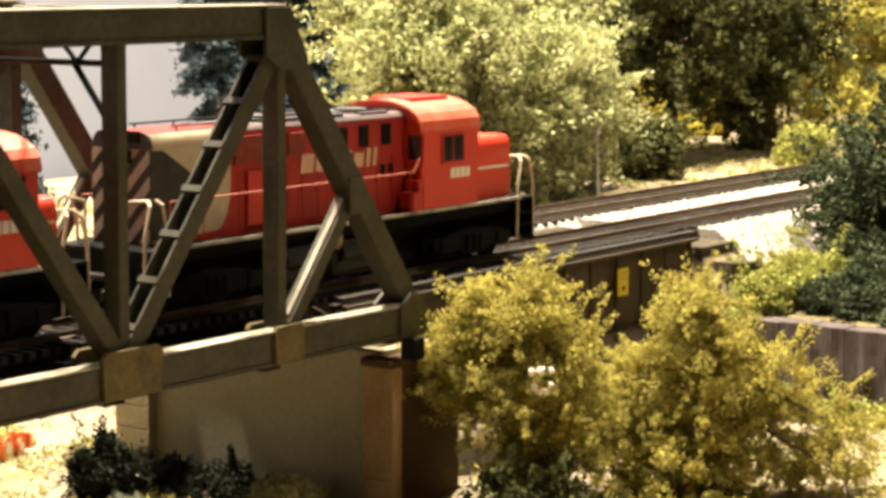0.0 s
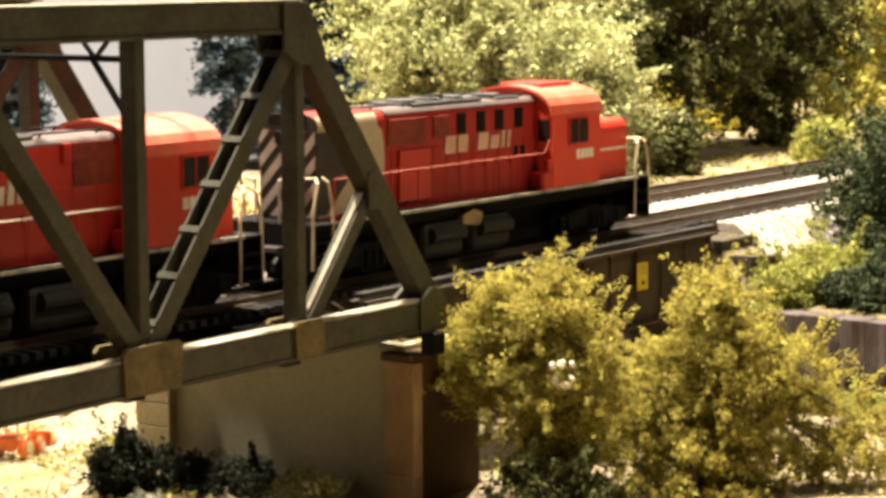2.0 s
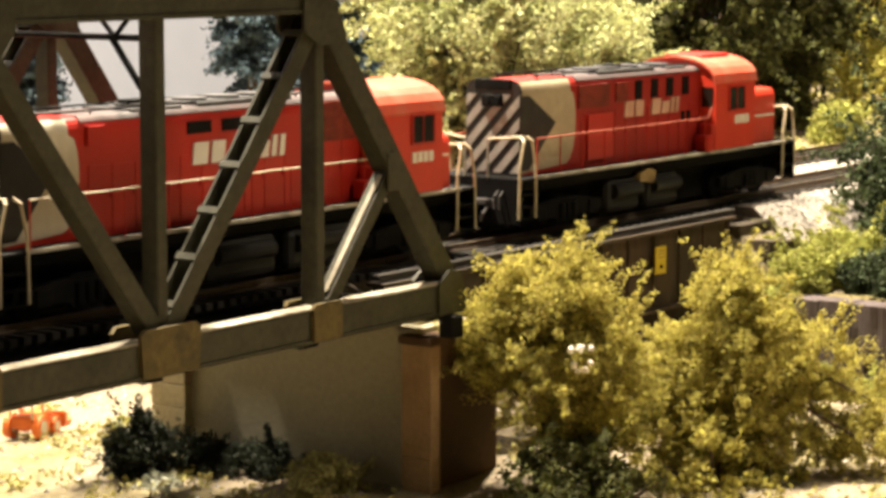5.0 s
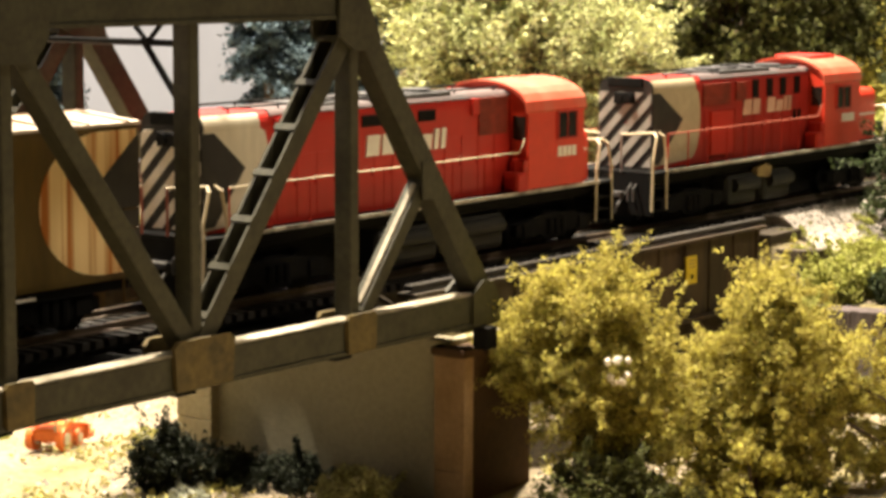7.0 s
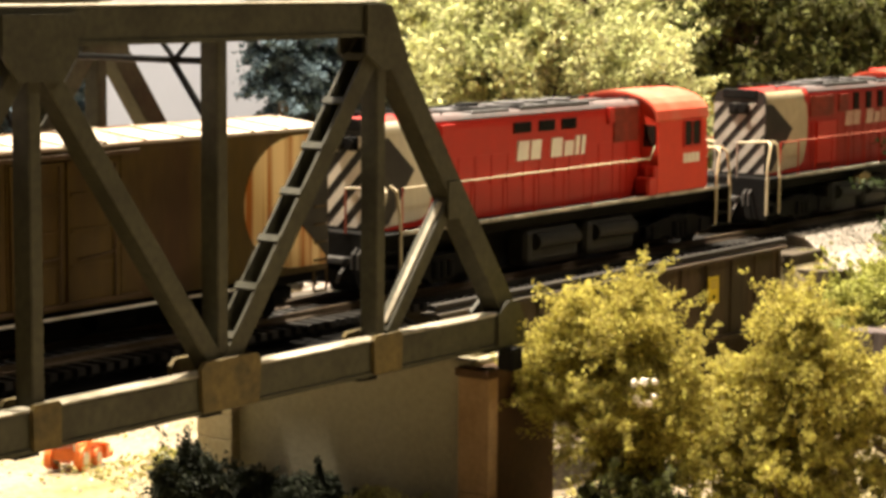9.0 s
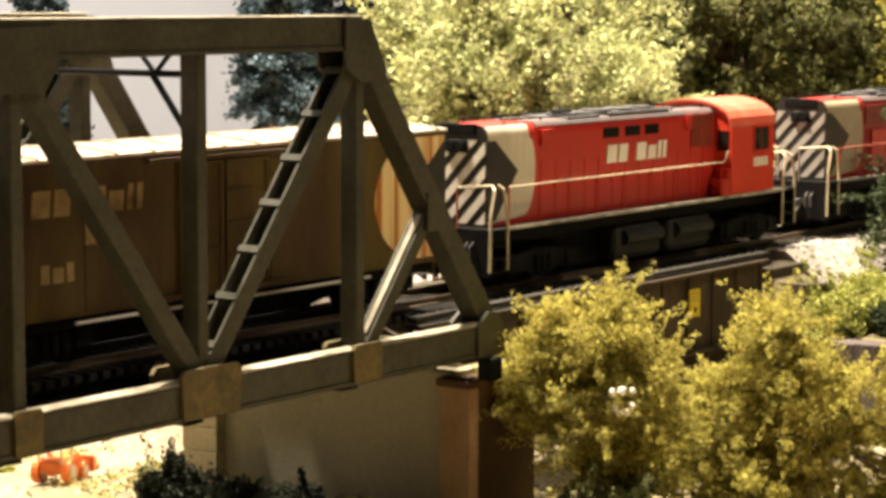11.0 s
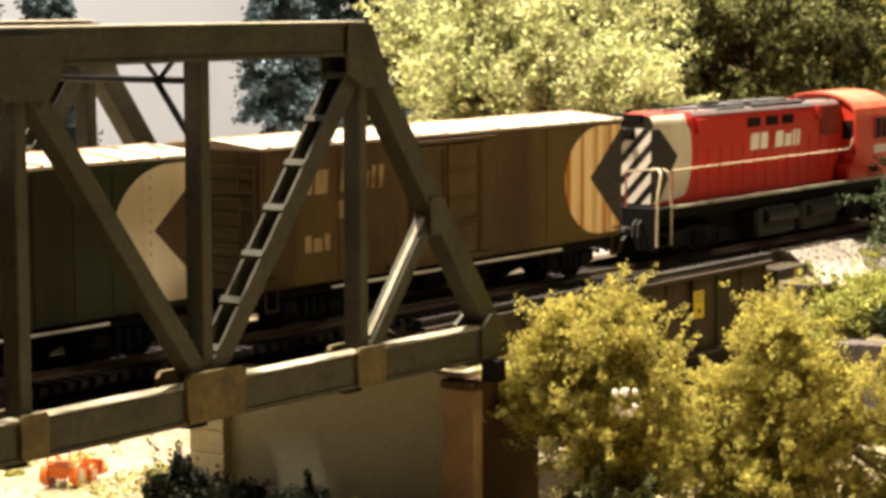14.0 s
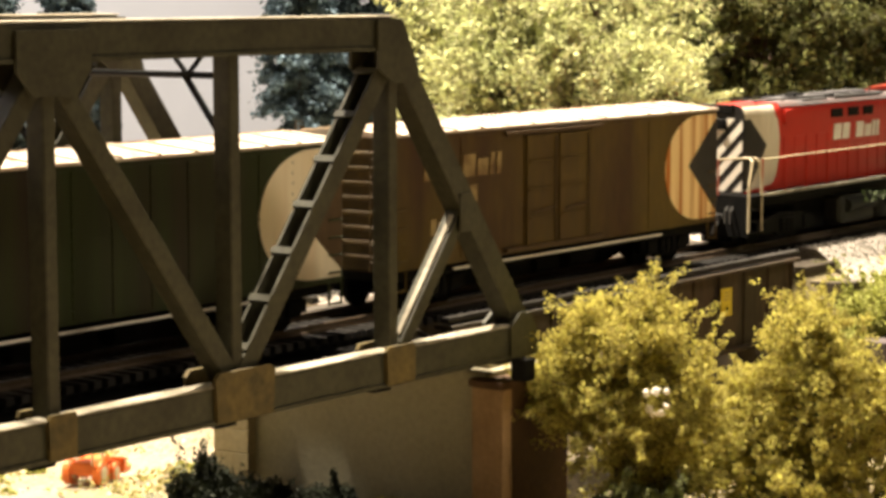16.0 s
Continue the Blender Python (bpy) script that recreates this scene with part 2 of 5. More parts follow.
def rod(bm, pts, r, n=6):
    pts = [Vector(p) for p in pts]
    for a, b in zip(pts, pts[1:]):
        d = b - a
        m = Matrix.Translation((a + b) / 2) @ d.to_track_quat("Z", "Y").to_matrix().to_4x4()
        bmesh.ops.create_cone(bm, cap_ends=True, segments=n, radius1=r, radius2=r, depth=d.length + r * 0.6, matrix=m)


def disc(bm, c, r, depth, axis, n=20):
    q = Vector(axis).to_track_quat("Z", "Y").to_matrix().to_4x4()
    bmesh.ops.create_cone(bm, cap_ends=True, segments=n, radius1=r, radius2=r, depth=depth, matrix=Matrix.Translation(c) @ q)


def prism(bm, outline, y0, y1):
    """A plate: an outline in x, z between two y."""
    a = [bm.verts.new((x, y0, z)) for x, z in outline]
    b = [bm.verts.new((x, y1, z)) for x, z in outline]
    bm.faces.new(a)
    bm.faces.new(b[::-1])
    for i in range(len(a)):
        j = (i + 1) % len(a)
        bm.faces.new((a[i], a[j], b[j], b[i]))


def section(bm, outline, x0, x1):
    """A body: an outline in y, z drawn along x."""
    a = [bm.verts.new((x0, y, z)) for y, z in outline]
    b = [bm.verts.new((x1, y, z)) for y, z in outline]
    bm.faces.new(a)
    bm.faces.new(b[::-1])
    for i in range(len(a)):
        j = (i + 1) % len(a)
        bm.faces.new((a[i], a[j], b[j], b[i]))


def upright(bm, outline, z0, z1):
    """A post: an outline in x, y between two heights."""
    a = [bm.verts.new((x, y, z0)) for x, y in outline]
    b = [bm.verts.new((x, y, z1)) for x, y in outline]
    bm.faces.new(a)
    bm.faces.new(b[::-1])
    for i in range(len(a)):
        j = (i + 1) % len(a)
        bm.faces.new((a[i], a[j], b[j], b[i]))


def hood_shell(bm, half, shoulder, top, x0, x1, a0, a1, y_sign=-1, thick=0.0003):
    """A thin skin over the rounded top edge of a hood, from angle a0 to a1."""
    rings = []
    for x in (x0, x1):
        up = []
        for k in range(9):
            a = a0 + (a1 - a0) * k / 8
            c = math.cos(a)
            y = half * (0.72 * (1 if c > 0.02 else -1 if c < -0.02 else 0) + 0.28 * c)
            up.append((y_sign * y, shoulder + (top - shoulder) * math.sin(a)))
        rings.append([bm.verts.new((x, y * (1 + thick / half), z + thick)) for y, z in up] + [bm.verts.new((x, y, z - 0.0002)) for y, z in up[::-1]])
    m = len(rings[0])
    for k in range(m):
        bm.faces.new((rings[0][k], rings[0][(k + 1) % m], rings[1][(k + 1) % m], rings[1][k]))
    bm.faces.new(rings[0])
    bm.faces.new(rings[1][::-1])


def hood_outline(half, z0, shoulder, top, steps=5):
    pts = [(-half, z0), (half, z0)]
    for i in range(steps + 1):
        a = math.pi / 2 * i / steps
        pts.append((half * (0.72 + 0.28 * math.cos(a)), shoulder + (top - shoulder) * math.sin(a)))
    pts += [(-y, z) for y, z in pts[:1:-1]]
    return pts


def thing(name, label, category, group="", kind="", at=(0, 0, 0)):
    e = new(name)
    e.empty_display_size = 0.01
    e.matrix_basis = pose(*at)
    return tagged(e, label, category, group, kind)


def raw(name, verts, faces, mat, parent=None, label=""):
    me = bpy.data.meshes.new(name)
    me.from_pydata(verts, [], faces)
    me.materials.append(mat)
    ob = new(name, me)
    if parent:
        ob.parent = parent
    if label:
        tagged(ob, label)
    return ob


# ---- the room ----
def room():
    x0, x1, y0, y1, z0, z1 = -2.2, 2.6, -2.4, 0.82, -1.1, 1.3
    for name, lo, hi, mat in (
        ("wall_north", (x0, y1, z0), (x1, y1 + 0.1, z1), WALL_PAINT), ("wall_south", (x0, y0 - 0.1, z0), (x1, y0, z1), DIM_PAINT),
        ("wall_west", (x0 - 0.1, y0, z0), (x0, y1, z1), DIM_PAINT), ("wall_east", (x1, y0, z0), (x1 + 0.1, y1, z1), DIM_PAINT),
        ("floor", (x0, y0, z0 - 0.1), (x1, y1, z0), FLOOR_MAT), ("ceiling", (x0, y0, z1), (x1, y1, z1 + 0.1), CEIL_PAINT)):
        bm = bmesh.new()
        box(bm, lo, hi)
        tagged(part(name, bm, mat), "plain painted room surface round the layout", name.split("_")[0], kind="structure")


room()


# ---- terrain ----
def smooth(a, b, v):
    t = min(1.0, max(0.0, (v - a) / (b - a)))
    return t * t * (3 - 2 * t)


def height(x, y):
    low = -0.056 + 0.004 * noise.noise((x * 14, y * 14, 0)) + 0.0015 * noise.noise((x * 60, y * 60, 3))
    right = smooth(0.208, 0.220, x) * (0.60 + 0.40 * smooth(0.0, 0.030, y))
    right *= 1 - smooth(0.42, 0.46, y) * (1 - smooth(0.88, 1.0, x))
    back = smooth(0.118, 0.165, y) * smooth(0.03, 0.14, x + 0.3 * (0.2 - y)) * (1 - smooth(0.42, 0.46, y - 0.07 * smooth(0.52, 0.62, x)))
    left = smooth(-0.470, -0.520, x) * smooth(-0.030, 0.020, y) * (1 - smooth(0.115, 0.150, y))
    up = max(right, back, left)
    top = -0.0035 + (0.003 * noise.noise((x * 20, y * 20, 7)) + 0.012 * smooth(0.25, 0.5, y) * smooth(0.5, 0.6, x) if y > 0.14 else 0)
    return low + (top - low) * up


def terrain():
    xs = np.concatenate([np.linspace(-1.5, -0.3, 25), np.linspace(-0.295, 0.6, 180), np.linspace(0.61, 1.6, 60)])
    ys = np.concatenate([np.linspace(-0.30, -0.145, 24), np.linspace(-0.14, 0.30, 100), np.linspace(0.31, 0.80, 35)])
    verts = [(x, y, height(x, y)) for y in ys for x in xs]
    w = len(xs)
    faces = [(j * w + i, j * w + i + 1, (j + 1) * w + i + 1, (j + 1) * w + i) for j in range(len(ys) - 1) for i in range(w - 1)]
    g = raw("ground", verts, faces, GROUND)
    for p in g.data.polygons:
        p.use_smooth = True
    tagged(g, "sandy scenic ground with green flock on a model layout", "ground", kind="structure")
    bm = bmesh.new()
    box(bm, (-1.5, -0.32, -0.16), (1.6, -0.302, -0.055), 0.004)
    tagged(part("fascia", bm, BARK), "dark wooden board along the layout's edge", "fascia", kind="structure")


terrain()


# ---- truss bridge ----
NODES = (0.0045, -0.051, -0.111, -0.170, -0.230, -0.289, -0.349, -0.409, -0.4645)
ZT, FARY = 0.0855, 0.1025


def truss_side(bridge, y, sign):
    """One side of the through truss. sign: towards which y its outer face looks."""
    yo = y - sign * 0.003
    last = len(NODES) - 1

    def bar(name, a, b, w, h, mat=STEEL, label="", battens=0, dusty=False):
        """A box member in the plane of the truss; with battens it is a channel, open to the west and tied by them."""
        bm = bmesh.new()
        f, p, q = 0.0008, h / 2, w / 2
        d = Vector((b[0] - a[0], 0, b[1] - a[1])).normalized()
        n = Vector((-d.z, 0, d.x))
        if n.x > 0:
            n = -n
        e = 0.0002
        outline = ((e - p, -q), (p - e, -q), (p, e - q), (p, q - e), (p - e, q), (e - p, q), (-p, q - e), (-p, e - q))
        if battens:
            outline = ((-p, -q), (p, -q), (p, f - q), (f - p, f - q), (f - p, q - f), (p, q - f), (p, q), (-p, q))
        rings = [[bm.verts.new(Vector((c[0], yo + v, c[1])) + n * u) for u, v in outline] for c in (a, b)]
        for k in range(8):
            bm.faces.new((rings[0][k], rings[0][(k + 1) % 8], rings[1][(k + 1) % 8], rings[1][k]))
        bm.faces.new(rings[0][::-1])
        bm.faces.new(rings[1])
        bmesh.ops.recalc_face_normals(bm, faces=bm.faces)
        member = part(name, bm, mat, bridge, label)
        run = Vector((b[0] - a[0], 0, b[1] - a[1]))
        for k in range(battens):
            c = Vector((a[0], yo, a[1])) + run * (0.09 + 0.82 * k / (battens - 1)) + n * (p + 0.0002)
            bm = bmesh.new()
            beam(bm, c - d * 0.0009, c + d * 0.0009, w + 0.0006, 0.0007)
            part("batten_plate", bm, mat, member)
        # A pale strip paints the lit upper side of the brace.
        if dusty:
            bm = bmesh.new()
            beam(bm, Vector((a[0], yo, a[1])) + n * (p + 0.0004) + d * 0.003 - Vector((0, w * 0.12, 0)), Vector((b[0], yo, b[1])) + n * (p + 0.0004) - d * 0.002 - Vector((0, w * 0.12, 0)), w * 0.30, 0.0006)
            part("cover_plate", bm, DUSTY_LIT_STEEL, member, "dusty cover plate, paled for light from above")
        return member

    inner = -sign  # towards the track
    for z, x0, x1, h in ((0.0006, NODES[0] + 0.006, NODES[-1] - 0.006, 0.0082), (ZT, NODES[1], NODES[-2], 0.0078)):
        low = z < 0.01
        ya, yb = (yo - 0.0040, yo + 0.0004) if low else (yo - 0.0035, yo + 0.0035)
        bm = bmesh.new()
        box(bm, (x1, ya, z - h / 2), (x0, yb, z + h / 2), 0.0004)
        box(bm, (x1, ya - 0.0006, z - h / 2 - 0.0005), (x0, yb + 0.0006, z - h / 2 + 0.0005))
        # The chord's lit top is painted in with a paler cap.
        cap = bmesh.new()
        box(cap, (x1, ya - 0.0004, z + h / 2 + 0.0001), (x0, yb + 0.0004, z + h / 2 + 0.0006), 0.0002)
        part("chord_cap", cap, DUSTY_LIT_STEEL, bridge, "dusty upper flange, paled for overhead light")
        part("bottom_chord" if low else "top_chord", bm, STEEL, bridge)
        # A pale strip stands for light caught along the chord's inner edge.
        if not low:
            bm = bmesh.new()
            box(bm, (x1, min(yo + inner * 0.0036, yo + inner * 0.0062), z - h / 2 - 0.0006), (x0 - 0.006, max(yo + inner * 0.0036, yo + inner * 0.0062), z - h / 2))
            part("inner_flange", bm, DUSTY_LIT_STEEL, bridge, "dusty inner flange, paled as a lit edge")
    for a, b, s in ((0, 1, 1), (last, last - 1, -1)):
        foot, head = (NODES[a] + s * 0.0045, 0.002), (NODES[b], ZT - 0.002)
        bar("end_post", foot, head, 0.0062, 0.0066)
        mid = (foot[0] + (head[0] - foot[0]) * 0.44 - s * 0.002, foot[1] + (head[1] - foot[1]) * 0.44)
        bar("sub_brace", mid, (NODES[b] + s * 0.005, 0.005), 0.0046, 0.0040, dusty=True)
        bm = bmesh.new()
        prism(bm, [(mid[0] - 0.0038, mid[1] - 0.0052), (mid[0] + 0.0050, mid[1] - 0.0052), (mid[0] + 0.0050, mid[1] - 0.001), (mid[0] + 0.001, mid[1] + 0.0050), (mid[0] - 0.0038, mid[1] + 0.0050)], yo - 0.0036, yo - 0.0031)
        part("joint_plate", bm, STEEL, bridge)
    for i in range(1, last):
        x = NODES[i]
        bm = bmesh.new()
        w, d, f = 0.0018, 0.0027, 0.0003
        upright(bm, [(x + f - w, yo - d), (x + w - f, yo - d), (x + w, yo + f - d), (x + w, yo + d - f), (x + w - f, yo + d), (x + f - w, yo + d), (x - w, yo + d - f), (x - w, yo + f - d)], 0.004, ZT - 0.003)
        part("vertical_post", bm, STEEL, bridge)
    for i in range(1, last - 1):
        a, b = ((NODES[i], ZT - 0.004), (NODES[i + 1], 0.004))
        if i % 2 == 0:
            a, b = ((NODES[i], 0.004), (NODES[i + 1], ZT - 0.004))
        if i == 1:
            bar("laced_diagonal", a, b, 0.0060, 0.0052, battens=7)
        else:
            bar("diagonal", a, b, 0.0054, 0.0048)
    for i, x in enumerate(NODES):
        big = i % 2 == 0
        wide, tall = (0.0105, 0.0110) if big else (0.0060 if i in (1, last - 1) else 0.0042, 0.0085)
        for e in (-1, 1):
            bm = bmesh.new()
            if 0 < i < last:
                prism(bm, [(x - wide * 0.94, -0.0036), (x + wide * 0.94, -0.0036), (x + wide, tall * 0.60), (x + wide * 0.86, tall * 0.74), (x - wide * 0.86, tall * 0.74), (x - wide, tall * 0.60)],
                      yo + e * 0.0040, yo + e * 0.0052)
            else:
                s = 1 if i == 0 else -1
                prism(bm, [(x + s * 0.0070, -0.0040), (x - s * 0.006, -0.0040), (x - s * 0.006, 0.0052), (x - s * 0.001, 0.0085), (x + s * 0.0035, 0.0080), (x + s * 0.0076, 0.0010)][::s],
                      yo + e * 0.0040, yo + e * 0.0050)
            part("gusset_plate", bm, GUSSET if 0 < i < last else STEEL, bridge, "tan riveted gusset plate" if 0 < i < last else "")
        if 0 < i < last and not big:
            w2 = 0.0108
            bm = bmesh.new()
            for e in (-1, 1):
                if i in (1, last - 1):
                    s = 1 if i == 1 else -1
                    o = [(x - s * 0.0085, ZT + 0.0036), (x + s * 0.0015, ZT + 0.0036), (x + s * 0.0085, ZT - 0.010), (x + s * 0.0055, ZT - 0.0125), (x - s * 0.0025, ZT - 0.0125), (x - s * 0.0085, ZT - 0.0085)]
                else:
                    o = [(x - w2, ZT + 0.0025), (x + w2, ZT + 0.0025), (x + w2, ZT - 0.006), (x + w2 * 0.6, ZT - 0.0115), (x - w2 * 0.6, ZT - 0.0115), (x - w2, ZT - 0.006)]
                prism(bm, o, yo + e * 0.0040, yo + e * 0.0048)
            part("upper_gusset_plate", bm, STEEL, bridge)


def truss_bridge():
    bridge = thing("truss_bridge", "olive-black steel through truss railway bridge on concrete piers", "bridge")
    truss_side(bridge, 0.0, -1)
    truss_side(bridge, FARY, 1)
    y0, y1 = 0.004, FARY - 0.004
    for i, x in enumerate(NODES):
        bm = bmesh.new()
        box(bm, (x - 0.0022, y0, -0.0060), (x + 0.0022, y1, -0.0036))
        for z in (-0.0060,):
            box(bm, (x - 0.0034, y0, z - 0.0004), (x + 0.0034, y1, z + 0.0004))
        part("floor_beam", bm, BLACK, bridge)
        if 0 < i < len(NODES) - 1:
            # Struts and laterals wear the paler colour for the light from above.
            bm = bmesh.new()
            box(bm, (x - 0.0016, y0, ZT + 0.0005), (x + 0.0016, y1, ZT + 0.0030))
            part("top_strut", bm, DUSTY_LIT_STEEL, bridge)
            if i in (1, len(NODES) - 2):
                continue
            bm = bmesh.new()
            rod(bm, [(x, y0, ZT - 0.0090), (x, y1, ZT - 0.0090)], 0.0008)
            for ya, e in ((y0, 1), (y1, -1)):
                rod(bm, [(x, ya, ZT - 0.024), (x, ya + e * 0.012, ZT - 0.0090)], 0.0009)
                rod(bm, [(x, ya + e * 0.004, ZT - 0.002), (x, ya + e * 0.011, ZT - 0.0090), (x, ya + e * 0.018, ZT - 0.002)], 0.0007)
            part("sway_frame", bm, BLACK, bridge)
    for i in range(1, len(NODES) - 2):
        for a, b in ((y0, y1), (y1, y0)):
            bm = bmesh.new()
            beam(bm, (NODES[i], a, ZT + 0.0020), (NODES[i + 1], b, ZT + 0.0020), 0.0018, 0.0016, (0, 0, 1))
            part("lateral_brace", bm, DUSTY_LIT_STEEL, bridge)
    for y in (0.047, 0.0635):
        bm = bmesh.new()
        box(bm, (NODES[-1], y - 0.0011, -0.0026), (NODES[0] + 0.004, y + 0.0011, 0.0002))
        part("stringer", bm, BLACK, bridge)
    bm = bmesh.new()
    box(bm, (NODES[-1], 0.006, -0.0034), (NODES[0] + 0.004, 0.0660, -0.0028))
    part("deck_plate", bm, BLACK, bridge, "black deck plate below the ties")
    return bridge


TRACK_Y, FAR_TRACK_Y, RAIL_Z = 0.055, 0.1080, 0.0045
truss_bridge()


# ---- girder span, piers, abutment ----
def girder_span():
    span = thing("girder_bridge", "rusty dark deck plate girder span beside the truss", "bridge")
    x0, x1, top, low = 0.008, 0.2180, 0.0010, -0.0260
    for y, e in ((0.028, -1), (0.082, 1)):
        bm = bmesh.new()
        box(bm, (x0, y - 0.0006, low), (x1, y + 0.0006, top))
        part("web", bm, GIRDER, span)
        for z in (top, low):
            bm = bmesh.new()
            box(bm, (x0, y - 0.0034, z - 0.0006), (x1, y + 0.0034, z + 0.0006), 0.0002)
            part("flange", bm, GIRDER, span)
        for k in range(13):
            x = x0 + 0.003 + (x1 - x0 - 0.006) * k / 12
            bm = bmesh.new()
            box(bm, (x - 0.0004, y + e * 0.0006, low + 0.0008), (x + 0.0004, y + e * 0.0014, top - 0.0008))
            part("stiffener", bm, GIRDER, span)
    for k in range(8):
        x = x0 + 0.012 + (x1 - x0 - 0.024) * k / 7
        bm = bmesh.new()
        beam(bm, (x, 0.029, top - 0.003), (x, 0.081, low + 0.003), 0.001, 0.0016)
        beam(bm, (x, 0.029, low + 0.003), (x, 0.081, top - 0.003), 0.001, 0.0016)
        part("cross_brace", bm, GIRDER, span)
    bm = bmesh.new()
    box(bm, (x0, 0.0262, RAIL_Z - 0.0022), (x1 + 0.002, 0.0292, RAIL_Z - 0.0005), 0.0002)
    part("edge_timber", bm, TIE, span, "dark worn edge timber")
    # sign
    sign = thing("sign", "small yellow warning sign with dark mark on the girder", "sign", at=(0.1635, 0.0242, -0.0085))
    bm = bmesh.new()
    box(bm, (-0.0034, -0.0003, -0.0047), (0.0034, 0.0003, 0.0047), 0.0001)
    part("plate", bm, YELLOW_SIGN, sign)
    bm = bmesh.new()
    disc(bm, (0, -0.0004, -0.0022), 0.0008, 0.0003, (0, 1, 0), 10)
    part("mark", bm, BLACK, sign)
    bm = bmesh.new()
    for z in (0.0008, 0.0020, 0.0032):
        box(bm, (-0.0024, -0.0005, z), (0.0022, -0.0002, z + 0.0004))
    part("mark", bm, OCHRE_LETTER, sign, "faint brown lines of small wording")


def piers():
    p = thing("bridge_pier", "grey concrete pier wall with tan corner pilasters", "pier", kind="structure")
    bm = bmesh.new()
    box(bm, (0.0035, 0.010, -0.075), (0.030, 0.097, -0.0095), 0.0005)
    part("wall", bm, CONCRETE, p)
    for y0, y1, stone, deep in ((0.002, 0.0125, PIER_EDGE, 0.0045), (0.0950, 0.1090, PIER_BLOCK, 0.0335)):
        tall = 0.0324 if stone is PIER_EDGE else 0.0072
        for k in range(int(0.065 / tall)):
            z = -0.078 + k * tall
            bm = bmesh.new()
            box(bm, (0.0, y0, z), (deep, y1, z + tall - 0.00012), 0.0003)
            part("block", bm, stone, p, "tan stone corner block")
        bm = bmesh.new()
        box(bm, (-0.0008, y0 - 0.0004, -0.0132), (deep + 0.0006, y1 + 0.0008, -0.0108), 0.0006)
        # The near cap takes the shaded colour, as no light reaches it.
        part("cap_stone", bm, PIER_END if stone is PIER_EDGE else stone, p)
    # Near end of the pier: its shade is painted as dark brown.
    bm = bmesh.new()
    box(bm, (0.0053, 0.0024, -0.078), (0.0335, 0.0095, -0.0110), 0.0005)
    part("end_wall", bm, PIER_END, p, "end face of the pier, coloured dark brown for its shade")
    bm = bmesh.new()
    box(bm, (0.0005, -0.0050, -0.0104), (0.0060, 0.0000, -0.0040), 0.0006)
    part("bearing_shoe", bm, BLACK, p)
    bm = bmesh.new()
    box(bm, (0.010, 0.0135, -0.0095), (0.0335, 0.094, -0.0070), 0.0005)
    part("bearing_shelf", bm, CONCRETE, p)
    for y in (0.030, 0.080):
        bm = bmesh.new()
        box(bm, (0.012, y - 0.004, -0.030), (0.0325, y + 0.004, -0.0266), 0.0004)
        part("girder_bearing", bm, BLACK, p)
    q = thing("bridge_abutment", "grey concrete abutment wall under the truss end", "abutment", kind="structure")
    bm = bmesh.new()
    box(bm, (-0.500, 0.000, -0.075), (-0.452, 0.106, -0.0068), 0.0006)
    part("wall", bm, CONCRETE, q)
    bm = bmesh.new()
    box(bm, (-0.506, 0.000, -0.075), (-0.4805, 0.106, 0.0004), 0.0006)
    part("back_wall", bm, CONCRETE, q)
    # The right abutment's shade is painted with the dark concrete.
    a = thing("abutment", "concrete bridge abutment, coloured dark for shade, with sloping wing wall", "abutment", kind="structure")
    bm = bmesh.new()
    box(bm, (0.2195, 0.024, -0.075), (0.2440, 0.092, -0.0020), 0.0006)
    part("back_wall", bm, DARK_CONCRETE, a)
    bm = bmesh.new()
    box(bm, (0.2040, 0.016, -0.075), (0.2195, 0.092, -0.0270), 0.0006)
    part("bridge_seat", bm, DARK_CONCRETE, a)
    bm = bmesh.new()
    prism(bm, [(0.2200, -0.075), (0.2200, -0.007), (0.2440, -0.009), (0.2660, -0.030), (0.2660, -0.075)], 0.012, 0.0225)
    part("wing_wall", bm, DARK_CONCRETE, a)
    r = thing("retaining_wall", "dark stained rock retaining wall below the shrubs", "wall", kind="structure")
    rng = random.Random(21)
    for k in range(11):
        y = 0.010 - k * 0.0125
        bm = bmesh.new()
        face = 0.2055 + rng.uniform(-0.0005, 0.0005)
        top = -0.0240 + rng.uniform(-0.0006, 0.0004)
        box(bm, (face, y - 0.01248, -0.064), (0.2160, y, top), 0.0004)
        bmesh.ops.subdivide_edges(bm, edges=[e for e in bm.edges if e.calc_length() > 0.006], cuts=4, use_grid_fill=True)
        for v in bm.verts:
            if v.co.x < 0.2120:
                v.co.x += 0.0016 * noise.noise((v.co.y * 260, v.co.z * 90, k))
        part("slab", bm, ROCK, r)


girder_span()
piers()


